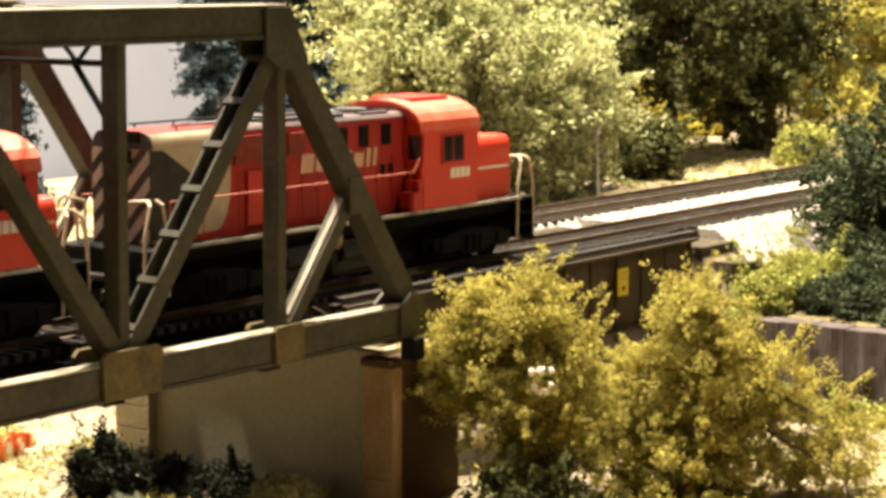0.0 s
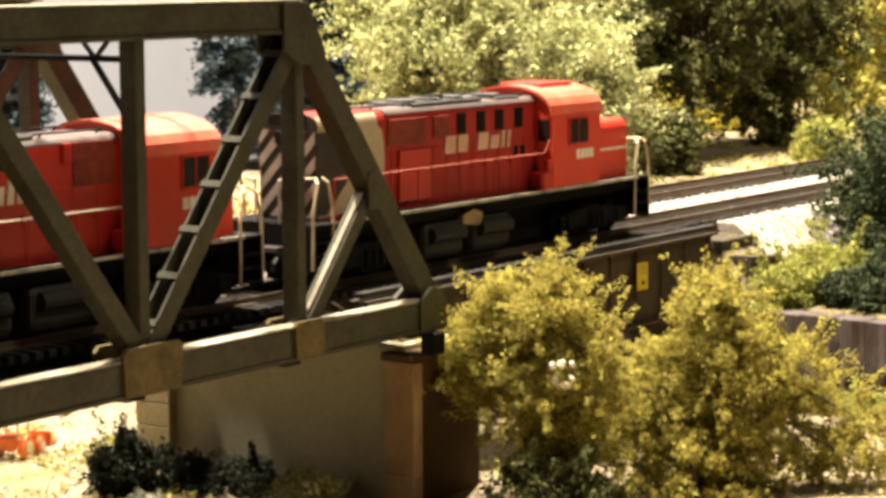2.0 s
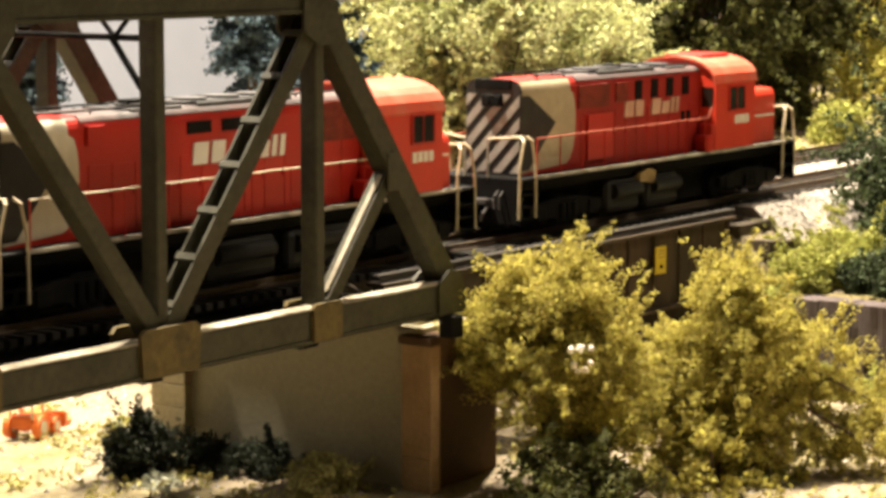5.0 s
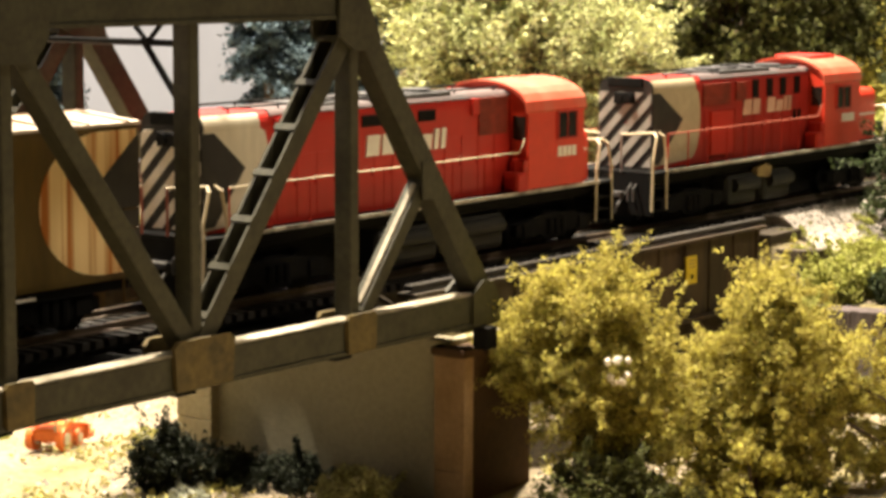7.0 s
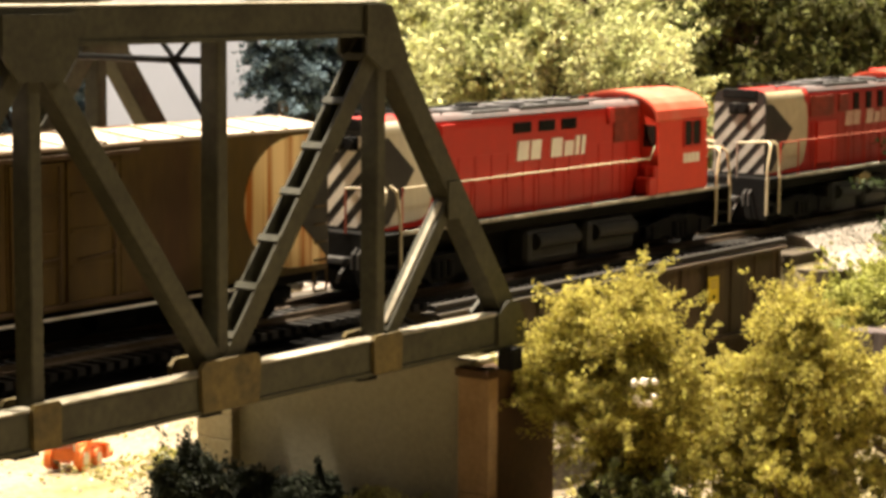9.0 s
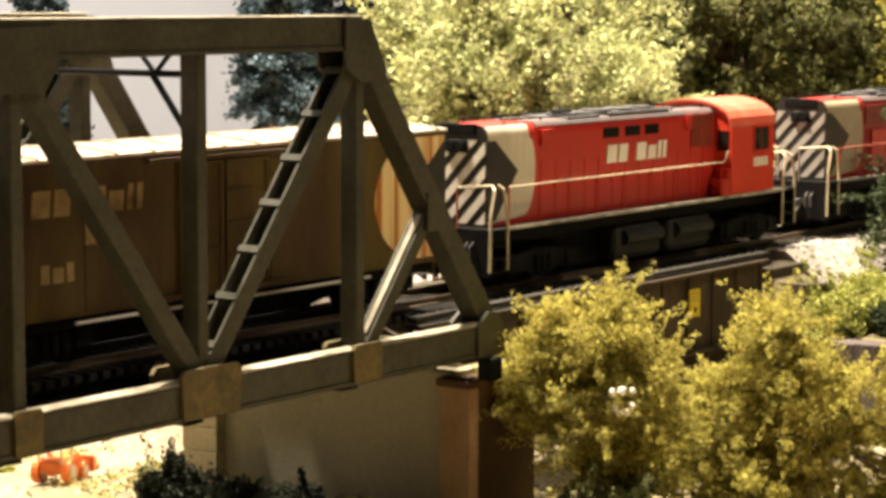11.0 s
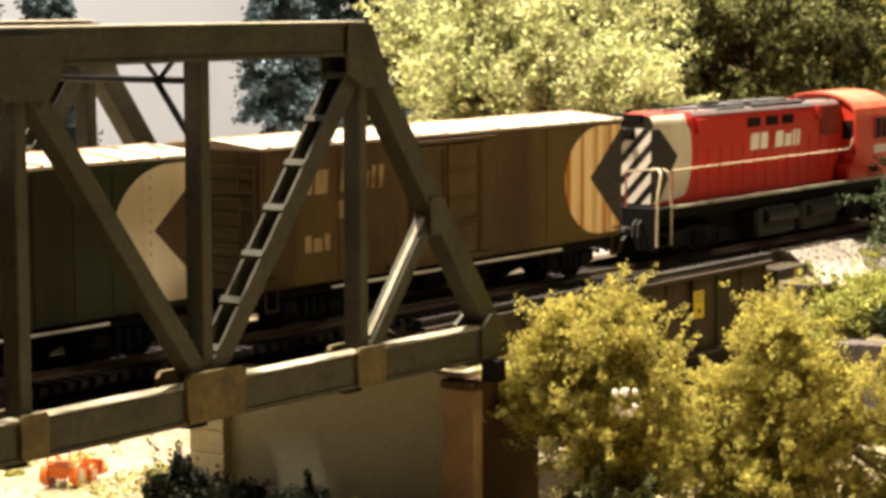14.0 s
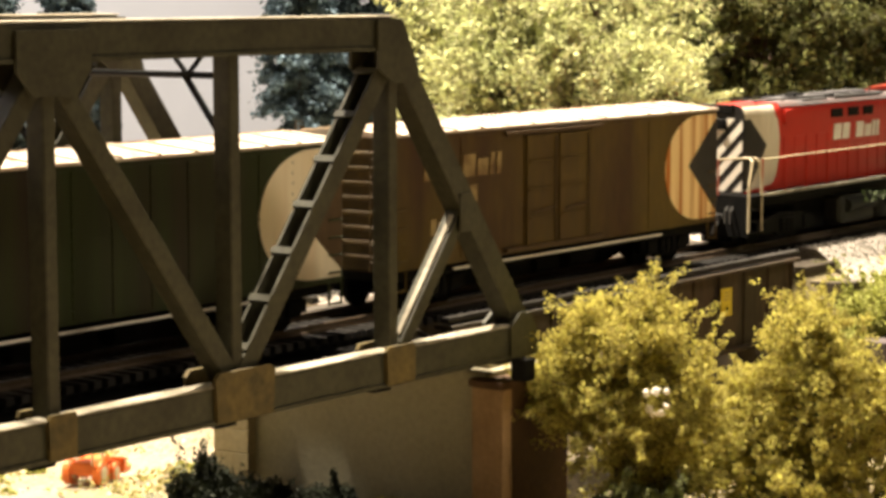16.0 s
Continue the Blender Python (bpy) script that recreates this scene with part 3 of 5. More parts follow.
# ---- tracks ----
def rail_pair(name, y, x0, x1):
    t = thing(name, "steel rails on dark wooden ties in pale ballast", "track", "railway tracks", "structure")
    for s in (-1, 1):
        yy = y + s * 0.00825
        bm = bmesh.new()
        section(bm, [(yy - 0.0011, RAIL_Z - 0.0021), (yy + 0.0011, RAIL_Z - 0.0021), (yy + 0.0011, RAIL_Z - 0.0017), (yy + 0.0003, RAIL_Z - 0.0014),
                     (yy + 0.0003, RAIL_Z - 0.0006), (yy + 0.0005, RAIL_Z - 0.0005), (yy + 0.0005, RAIL_Z), (yy - 0.0005, RAIL_Z), (yy - 0.0005, RAIL_Z - 0.0005),
                     (yy - 0.0003, RAIL_Z - 0.0006), (yy - 0.0003, RAIL_Z - 0.0014), (yy - 0.0011, RAIL_Z - 0.0017)], x0, x1)
        part("rail", bm, RAIL, t)
    return t


def ties(track, y, x0, x1, length, step, keep=None):
    me = None
    rng = random.Random(5)
    n = int((x1 - x0) / step)
    rest = bmesh.new()
    for k in range(n):
        x = x0 + k * step
        if keep and not keep[0] < x < keep[1]:
            box(rest, (x - 0.0013, y - length / 2, RAIL_Z - 0.0041), (x + 0.0013, y + length / 2, RAIL_Z - 0.0021))
            continue
        if me is None:
            bm = bmesh.new()
            box(bm, (-0.0013, -length / 2, -0.0020), (0.0013, length / 2, 0.0))
            ob = part("tie", bm, TIE, track)
            me = ob.data
        else:
            ob = new("tie", me)
            ob.parent = track
        ob.location = (x + rng.uniform(-0.0002, 0.0002), y + rng.uniform(-0.0004, 0.0004), RAIL_Z - 0.0021)
    if len(rest.verts):
        tagged(part("tie_row", rest, TIE_STUFF, track), kind="stuff")
    else:
        rest.free()


near = rail_pair("track", TRACK_Y, -0.90, 1.5)
far = rail_pair("track", FAR_TRACK_Y, 0.03, 1.5)
ties(near, TRACK_Y, -0.46, 0.222, 0.034, 0.0048)
ties(near, TRACK_Y, 0.2245, 1.5, 0.030, 0.0066, (0.22, 0.60))
ties(near, TRACK_Y, -0.90, -0.4605, 0.030, 0.0066, (0, 0))
ties(far, FAR_TRACK_Y, 0.03, 1.5, 0.030, 0.0066, (0.03, 0.70))


def ballast():
    """Ballast shoulders under both tracks and loose stones on them."""
    def bed(y0, y1, x0, x1, lo, lab):
        bm = bmesh.new()
        z = RAIL_Z - 0.0029
        section(bm, [(y0 - lo, z - lo * 0.77), (y1 + 0.008, z - lo * 0.77), (y1, z), (y0, z)], x0, x1)
        tagged(part("ballast_bed", bm, BALLAST), lab, "ballast", kind="structure")
    bed(0.032, 0.128, 0.2445, 1.5, 0.026, "pale grey ballast bed under two tracks")
    bed(0.036, 0.074, -0.92, -0.505, 0.008, "pale grey ballast bed under the left approach")
    bed(0.094, 0.128, 0.03, 0.2440, 0.008, "pale grey ballast bed under one track")
    rng = random.Random(11)
    verts, faces = [], []
    for k in range(34000):
        x = 0.03 + 0.75 * rng.random() ** 1.3
        y = rng.uniform(0.007, 0.134)
        if x < 0.2455 and (y < 0.093):
            continue
        z = RAIL_Z - 0.0029 - max(0, 0.032 - y, y - 0.128) * 0.75
        s = rng.uniform(0.0004, 0.0010)
        i = len(verts)
        a = rng.uniform(0, 6.28)
        for q in range(3):
            verts.append((x + s * math.cos(a + q * 2.1) * rng.uniform(0.7, 1.2), y + s * math.sin(a + q * 2.1), z - 0.0002))
        verts.append((x + s * 0.2 * rng.uniform(-1, 1), y + s * 0.2 * rng.uniform(-1, 1), z + s * rng.uniform(0.5, 1.0)))
        faces += [(i, i + 1, i + 3), (i + 1, i + 2, i + 3), (i + 2, i, i + 3)]
    tagged(raw("ballast_stones", verts, faces, STONES), "loose pale ballast stones between the rails", "ballast", kind="stuff")


ballast()


# ---- rolling stock ----
def truck(parent, x, half=0.0160, wheels=2, base=0.0320, r=0.0055):
    """A bogie with side frames, springs, journal boxes and wheel sets."""
    xs = [x - base / 2 + base * k / (wheels - 1) for k in range(wheels)]
    bm = bmesh.new()
    for s in (-1, 1):
        y = s * (half - 0.0030)
        prism(bm, [(x - base / 2 - 0.006, 0.0050), (x - base / 2 - 0.006, 0.0085), (x - 0.008, 0.0105), (x + 0.008, 0.0105), (x + base / 2 + 0.006, 0.0085),
                   (x + base / 2 + 0.006, 0.0050), (x + 0.007, 0.0042), (x + 0.005, 0.0025), (x - 0.005, 0.0025), (x - 0.007, 0.0042)], y - 0.0012, y + 0.0012)
        for w in xs:
            box(bm, (w - 0.0028, y + s * 0.0010 - 0.0010, 0.0040), (w + 0.0028, y + s * 0.0022 + 0.0010, 0.0088), 0.0004)
        for d in (-0.0035, 0.0, 0.0035):
            disc(bm, (x + d, y + s * 0.0014, 0.0065), 0.0014, 0.0050, (0, 0, 1), 8)
    box(bm, (x - 0.005, -half + 0.003, 0.0075), (x + 0.005, half - 0.003, 0.0110))
    t = part("bogie_frame", bm, BLACK, parent, "black bogie side frames")
    for w in xs:
        bm = bmesh.new()
        for s in (-1, 1):
            disc(bm, (w, s * 0.0081, r), r, 0.0022, (0, 1, 0), 20)
            disc(bm, (w, s * 0.0071, r), r + 0.0005, 0.0006, (0, 1, 0), 20)
        rod(bm, [(w, -0.0081, r), (w, 0.0081, r)], 0.0011)
        part("wheel_set", bm, BLACK, parent)
    return t


def coupler(parent, x, s):
    bm = bmesh.new()
    box(bm, (min(x, x + s * 0.009), -0.0013, 0.0085), (max(x, x + s * 0.009), 0.0013, 0.0108), 0.0003)
    box(bm, (min(x + s * 0.007, x + s * 0.012), -0.0030, 0.0078), (max(x + s * 0.007, x + s * 0.012), 0.0026, 0.0116), 0.0006)
    part("coupler", bm, BLACK, parent)


def plates(parent, name, items, mat, label="", y=0.0105, t=0.0002):
    """Small raised plates on the near side, one mesh each: x0, x1, z0, z1."""
    for x0, x1, z0, z1 in items:
        bm = bmesh.new()
        box(bm, (x0, -y - t, z0), (x1, -y + 0.0003, z1))
        part(name, bm, mat, parent, label)


def word_bars(parent, x0, x1, z0, z1, y, mat=WHITE, widths=(1.0, 0.9, 0.55, 1.0, 0.85, 0.35, 0.35), tall=(1, 1, 0, 1, 0.78, 1, 1), slant=0.0):
    """A line of plain bars as long and high as the painted wording."""
    total = sum(widths) + 0.22 * (len(widths) - 1)
    u = (x1 - x0) / total
    x = x0
    for w, h in zip(widths, tall):
        if h:
            bm = bmesh.new()
            o = slant * (z1 - z0)
            prism(bm, [(x, z0), (x + w * u, z0), (x + w * u + o, z0 + (z1 - z0) * h), (x + o, z0 + (z1 - z0) * h)], -y - 0.00022, -y + 0.0003)
            part("lettering_bar", bm, mat, parent, "plain pale bar of painted wording")
        x += (w + 0.22) * u


def grab(parent, pts, r=0.00048, mat=RAILING):
    bm = bmesh.new()
    rod(bm, pts, r)
    part("handrail", bm, mat, parent)


def clip_band(poly, lo, hi):
    """The part of a y, z outline between two heights."""
    for limit, keep in ((lo, 1), (hi, -1)):
        out = []
        for (y0, z0), (y1, z1) in zip(poly, poly[1:] + poly[:1]):
            in0, in1 = keep * (z0 - limit) >= 0, keep * (z1 - limit) >= 0
            if in0:
                out.append((y0, z0))
            if in0 != in1:
                t = (limit - z0) / (z1 - z0)
                out.append((y0 + (y1 - y0) * t, limit))
        poly = out
        if not poly:
            break
    return poly


def locomotive(name, label, spec):
    L = thing(name, label, "locomotive", "locomotives of the train")
    rear, front = spec["rear"], spec["front"]
    hr, hf = spec["hood_rear"], spec["cab_rear"]
    W, HW, ZP = 0.0170, 0.0105, 0.0192
    top, shoulder = spec["top"], spec["top"] - 0.0042
    # frame and walkway
    bm = bmesh.new()
    box(bm, (rear, -W, ZP - 0.0010), (front, W, ZP), 0.0002)
    part("walkway", bm, BLACK, L, "black walkway with worn pale edge")
    bm = bmesh.new()
    box(bm, (rear + 0.010, -W - 0.0003, ZP - 0.0007), (front - 0.008, -W + 0.0004, ZP + 0.0003))
    box(bm, (rear + 0.010, W - 0.0004, ZP - 0.0008), (front - 0.012, W + 0.0003, ZP + 0.0004))
    part("edge_stripe", bm, SILL, L, "worn white sill stripe")
    bm = bmesh.new()
    box(bm, (rear + 0.004, -0.0125, ZP - 0.0050), (front - 0.004, 0.0125, ZP - 0.0010), 0.0004)
    part("frame", bm, BLACK, L)
    for x, s in ((rear, -1), (front, 1)):
        bm = bmesh.new()
        prism(bm, [(x - s * 0.0012, 0.0045), (x, 0.0045), (x, ZP - 0.001), (x - s * 0.0012, ZP - 0.001)], -W, W)
        part("pilot", bm, BLACK, L)
        for e in (-1, 1):
            for k, z in enumerate((0.0055, 0.0095, 0.0135)):
                bm = bmesh.new()
                box(bm, (min(x - s * 0.0012, x - s * 0.0085), e * W - 0.0022 * (1 + e), z), (max(x - s * 0.0012, x - s * 0.0085), e * W + 0.0022 * (1 - e), z + 0.0006))
                part("step", bm, BLACK, L)
        coupler(L, x, s)
    # long hood
    bm = bmesh.new()
    section(bm, hood_outline(HW, ZP, shoulder, top), hr + 0.0004, hf + 0.001)
    part("long_hood", bm, spec["paint"], L, "faded red long hood with grimy seams")
    bm = bmesh.new()
    hood_shell(bm, HW, shoulder, top, spec["emblem"][2] + 0.001, hf, math.radians(38), math.radians(142))
    part("hood_roof", bm, DUSTY_ROOF, L, "dusty sun-faded red roof")
    for x0, x1, h, lab in spec["decks"]:
        bm = bmesh.new()
        box(bm, (x0, -HW * 0.86, top - 0.0008), (x1, HW * 0.86, top + h), 0.0004)
        k = max(1, int((x1 - x0) / 0.012))
        for q in range(k):
            c = x0 + (x1 - x0) * (q + 0.5) / k
            disc(bm, (c, 0, top + h + 0.0003), 0.0050, 0.0008, (0, 0, 1), 16)
        part("roof_deck", bm, GREY_ROOF, L, "grey radiator fan deck")
    bm = bmesh.new()
    for e in (-1, 1):
        rod(bm, [(hr + 0.012, e * 0.0078, top + 0.0012), (hf - 0.004, e * 0.0078, top + 0.0012)], 0.0003)
        for q in range(7):
            x = hr + 0.014 + (hf - hr - 0.02) * q / 6
            rod(bm, [(x, e * 0.0078, top - 0.0005), (x, e * 0.0078, top + 0.0012)], 0.0003)
    part("roof_rail", bm, BLACK, L)
    bm = bmesh.new()
    box(bm, (spec["stack"] - 0.0035, -0.0022, top - 0.001), (spec["stack"] + 0.0035, 0.0022, top + 0.0026), 0.0005)
    part("exhaust_stack", bm, BLACK, L)
    # rear of the hood: emblem half and warning stripes
    e0, e1, e2 = spec["emblem"]
    bm = bmesh.new()
    mid = (ZP + top) / 2 + 0.001
    half_tall = (shoulder - ZP) / 2 + 0.0010
    arc = [(e1 + (e2 - e1) * math.cos(a), mid + half_tall * math.sin(a)) for a in np.linspace(-math.pi / 2, math.pi / 2, 15)]
    arc = [(x, min(z, shoulder)) for x, z in arc if z < shoulder] + [(e1 + (e2 - e1) * 0.45, shoulder)]
    prism(bm, [(hr + 0.0003, ZP + 0.0006)] + arc + [(hr + 0.0003, shoulder)], -HW - 0.0002, -HW + 0.0004)
    hood_shell(bm, HW + 0.0001, shoulder, top, hr + 0.0011, e1 + (e2 - e1) * 0.45, 0.0, math.radians(60), thick=0.0002)
    part("emblem_field", bm, spec["field"], L, "yellowed white painted field")
    bm = bmesh.new()
    prism(bm, [(hr + 0.0002, ZP + 0.0016), (hr + 0.0050, ZP + 0.0016), (e0, mid), (hr + 0.0050, shoulder - 0.0006), (hr + 0.0002, shoulder - 0.0006)], -HW - 0.0004, -HW + 0.0002)
    part("emblem_wedge", bm, STRIPE_BLACK, L, "black painted wedge")
    bm = bmesh.new()
    section(bm, hood_outline(HW + 0.0002, ZP, shoulder, top + 0.0002), hr, hr + 0.0010)
    part("hood_end", bm, STRIPE_BLACK, L, "black hood end")
    for q in range(8):
        z = ZP - 0.010 + q * 0.0072
        bm = bmesh.new()
        o = []
        for y, dz in ((-HW, 0.0112), (HW, -0.0112)):
            o.append((y, z + dz))
        (ya, za), (yb, zb) = o
        lo, hi = ZP + 0.0008, shoulder - 0.0002
        pts = clip_band([(ya, za), (yb, zb), (yb, zb + 0.0036), (ya, za + 0.0036)], lo, hi)
        if len(pts) > 2:
            section(bm, pts, hr - 0.0003, hr + 0.0002)
            part("warning_stripe", bm, spec["stripe"], L, "white diagonal warning stripe")
        else:
            bm.free()
    bm = bmesh.new()
    box(bm, (hr - 0.0012, -0.0042, top - 0.0085), (hr + 0.001, 0.0042, top - 0.0045), 0.0005)
    for e in (-1, 1):
        disc(bm, (hr - 0.0014, e * 0.0019, top - 0.0065), 0.0015, 0.0012, (1, 0, 0), 14)
    box(bm, (hr - 0.0006, -0.0070, top - 0.0028), (hr + 0.001, 0.0070, top + 0.0006), 0.0004)
    part("rear_headlight", bm, BLACK, L)
    # hood doors and louvres
    n = spec["doors"]
    x0, x1 = e2 + 0.003, hf - 0.001
    for q in range(n):
        a = x0 + (x1 - x0) * q / n
        b = x0 + (x1 - x0) * (q + 1) / n
        plates(L, "hood_door", [(a + 0.0003, b - 0.0003, ZP + 0.0012, shoulder - 0.0085)], spec["paint"], "", HW, 0.0002)
        bm = bmesh.new()
        box(bm, (b - 0.0010, -HW - 0.0007, ZP + 0.010), (b - 0.0006, -HW - 0.0002, ZP + 0.0125))
        part("door_latch", bm, spec["paint"], L)
    plates(L, "side_grille", spec["grilles"], BLACK, "dark louvred opening", HW, 0.0004)
    for x0, x1, z0, z1 in spec["radiators"]:
        bm = bmesh.new()
        for q in range(6):
            z = z0 + (z1 - z0) * q / 6
            box(bm, (x0, -HW - 0.0005 - 0.0002 * (q % 2), z), (x1, -HW + 0.0002, z + (z1 - z0) / 6))
        part("radiator_grille", bm, GRIMY_RED, L, "soot-brown radiator grille")
    plates(L, "side_panel", spec["panels"], spec["panel_mat"], "raised red side box", HW, 0.0012)
    # cab
    cw = 0.0172
    outline = [(-cw, ZP + 0.0006), (cw, ZP + 0.0006), (cw, spec["eave"])]
    for a in np.linspace(0, math.pi, 13):
        outline.append((cw * math.cos(a) * 0.995, spec["eave"] + (spec["cab_top"] - spec["eave"]) * math.sin(a) ** 0.8))
    outline.append((-cw, spec["eave"]))
    bm = bmesh.new()
    section(bm, outline[:3] + outline[4:-2] + outline[-1:], hf, 0.0)
    part("cab", bm, CAB_RED, L, "bright red driver's cab")
    bm = bmesh.new()
    up = [(cw * 1.02 * math.cos(a), spec["eave"] + 0.0002 + (spec["cab_top"] + 0.0006 - spec["eave"]) * math.sin(a) ** 0.8) for a in np.linspace(0.02, math.pi - 0.02, 13)]
    dn = [(y * 0.97, z - 0.0008) for y, z in up[::-1]]
    section(bm, up + dn, hf - 0.0012, 0.0012)
    part("cab_roof", bm, spec["cab_roof"], L, "orange-red arched cab roof")
    if spec["hatch"]:
        bm = bmesh.new()
        box(bm, (hf * 0.8, -0.0080, spec["cab_top"] - 0.0006), (-0.004, 0.0080, spec["cab_top"] + 0.0012), 0.0005)
        part("roof_hatch", bm, RED, L)
    w0, w1, z0, z1 = spec["window"]
    bm = bmesh.new()
    box(bm, (w0, -cw - 0.00025, z0), (w1, -cw + 0.0006, z1))
    part("cab_window", bm, DARK_GLASS, L, "dark cab side window")
    bm = bmesh.new()
    box(bm, (w0 - 0.0006, -cw - 0.0006, z0 - 0.0006), (w1 + 0.0006, -cw, z0))
    box(bm, (w0 - 0.0006, -cw - 0.0006, z1), (w1 + 0.0006, -cw, z1 + 0.0006))
    box(bm, (w0 - 0.0006, -cw - 0.0006, z0), (w0, -cw, z1))
    box(bm, (w1, -cw - 0.0006, z0), (w1 + 0.0006, -cw, z1))
    box(bm, ((w0 + w1) / 2 - 0.0002, -cw - 0.0005, z0), ((w0 + w1) / 2 + 0.0002, -cw, z1))
    part("window_frame", bm, RED, L)
    bm = bmesh.new()
    box(bm, (hf - 0.0003, -cw + 0.0012, ZP + 0.016), (hf + 0.0006, -HW - 0.0010, spec["eave"] - 0.001))
    part("rear_window", bm, DARK_GLASS, L, "dark window beside the hood")
    word_bars(L, -0.0155, -0.0050, spec["number"], spec["number"] + 0.0032, cw, WHITE, (0.8, 0.8, 0.8, 0.8), (1, 1, 1, 1))
    bm = bmesh.new()
    box(bm, (hf - 0.0055, -cw, ZP), (hf, -0.0115, ZP + 0.0062), 0.0006)
    box(bm, (hf - 0.0025, -cw, ZP + 0.006), (hf, -0.0115, ZP + 0.0100), 0.0006)
    part("battery_box", bm, RED, L)
    # short nose
    nx, nt = spec["nose"]
    bm = bmesh.new()
    section(bm, hood_outline(HW, ZP, nt - 0.0040, nt), -0.001, nx)
    part("short_hood", bm, CAB_RED, L, "short red nose")
    plates(L, "nose_stripe", [(0.004, nx - 0.001, ZP + 0.0098, ZP + 0.0106)], WHITE, "thin white nose stripe", HW, 0.0003)
    bm = bmesh.new()
    box(bm, (nx - 0.0002, -0.0036, nt - 0.010), (nx + 0.0012, 0.0036, nt - 0.0060), 0.0005)
    part("headlight", bm, SILVER, L, "front headlight housing")
    # handrails
    zr = ZP + 0.0125
    yr = W - 0.0006
    a, b = rear + 0.011, hf - 0.006
    grab(L, [(a, -yr, zr), (b + 0.002, -yr, zr), (b + 0.005, -yr, zr + 0.004)], 0.00024, spec["rail_mat"])
    grab(L, [(a, yr, zr), (b, yr, zr)], 0.00024, spec["rail_mat"])
    for q in range(9):
        x = a + (b - a) * q / 8
        bm = bmesh.new()
        rod(bm, [(x, -yr, ZP), (x, -yr, zr)], 0.00024, 5)
        part("stanchion", bm, RED, L)
    for x, s in ((rear, -1), (front, 1)):
        for e in (-1, 1):
            y = e * (W - 0.0002)
            for d in (0.0004, 0.0095):
                xx = x - s * d
                bend = s * (0.0030 if d < 0.005 else -0.0026)
                grab(L, [(xx - bend * 1.1, y * 0.90, zr + 0.0008), (xx - bend * 0.75, y, zr - 0.0006), (xx, y, zr - 0.0085), (xx + bend * 0.1, y, 0.0062)], 0.00046)
            grab(L, [(x - s * 0.0030, y * 0.90, zr + 0.0008), (x, e * 0.0045, zr)], 0.00040)
            grab(L, [(x, e * 0.0045, zr), (x, e * 0.0045, ZP)], 0.00040, spec["end_mat"])
        bm = bmesh.new()
        for e in (-1, 1):
            rod(bm, [(x - s * 0.0002, e * 0.006, 0.012), (x + s * 0.004, e * 0.0055, 0.008), (x + s * 0.003, e * 0.004, 0.0055)], 0.0006, 5)
        part("air_hose", bm, HOSE, L)
        bm = bmesh.new()
        box(bm, (min(x, x + s * 0.0030), -0.0062, 0.0105), (max(x, x + s * 0.0030), 0.0062, 0.0125), 0.0004)
        part("buffer_beam_step", bm, HOSE, L)
        for y in (-0.0105, -0.0085, 0.0085, 0.0105):
            bm = bmesh.new()
            rod(bm, [(x, y, 0.0150), (x + s * 0.0022, y, 0.0135), (x + s * 0.0024, y * 1.02, 0.0095)], 0.00045, 5)
            part("control_hose", bm, HOSE, L)
    # underframe
    ux0, ux1 = spec["tanks"]
    k = (ux1 - ux0 - 0.005) / 2
    for q in range(2):
        bm = bmesh.new()
        x = ux0 + q * (k + 0.005)
        box(bm, (x, -0.0138, 0.0022), (x + k, 0.0138, 0.0140), 0.0022)
        part("fuel_tank", bm, TANK, L)
        for e in (-1, 1):
            bm = bmesh.new()
            disc(bm, (x + k / 2, e * 0.0140, 0.0098), 0.0026, k * 0.8, (1, 0, 0), 12)
            part("air_tank", bm, TANK, L)
    bm = bmesh.new()
    box(bm, (rear + 0.006, -0.0062, 0.0014), (front - 0.006, 0.0062, ZP - 0.0050), 0.0006)
    part("drive_housing", bm, BLACK, L)
    if spec.get("tag"):
        x = spec["tag"]
        bm = bmesh.new()
        prism(bm, [(x, 0.0120), (x + 0.010, 0.0110), (x + 0.011, 0.0150), (x + 0.006, 0.0165), (x, 0.0150)], -0.0150, -0.0128)
        part("filter_box", bm, OCHRE_LETTER, L, "rusty tan filter box")
    for x in spec["trucks"]:
        truck(L, x)
    word_bars(L, *spec["words"], HW + 0.0004, spec["letters"], slant=0.12)
    return L


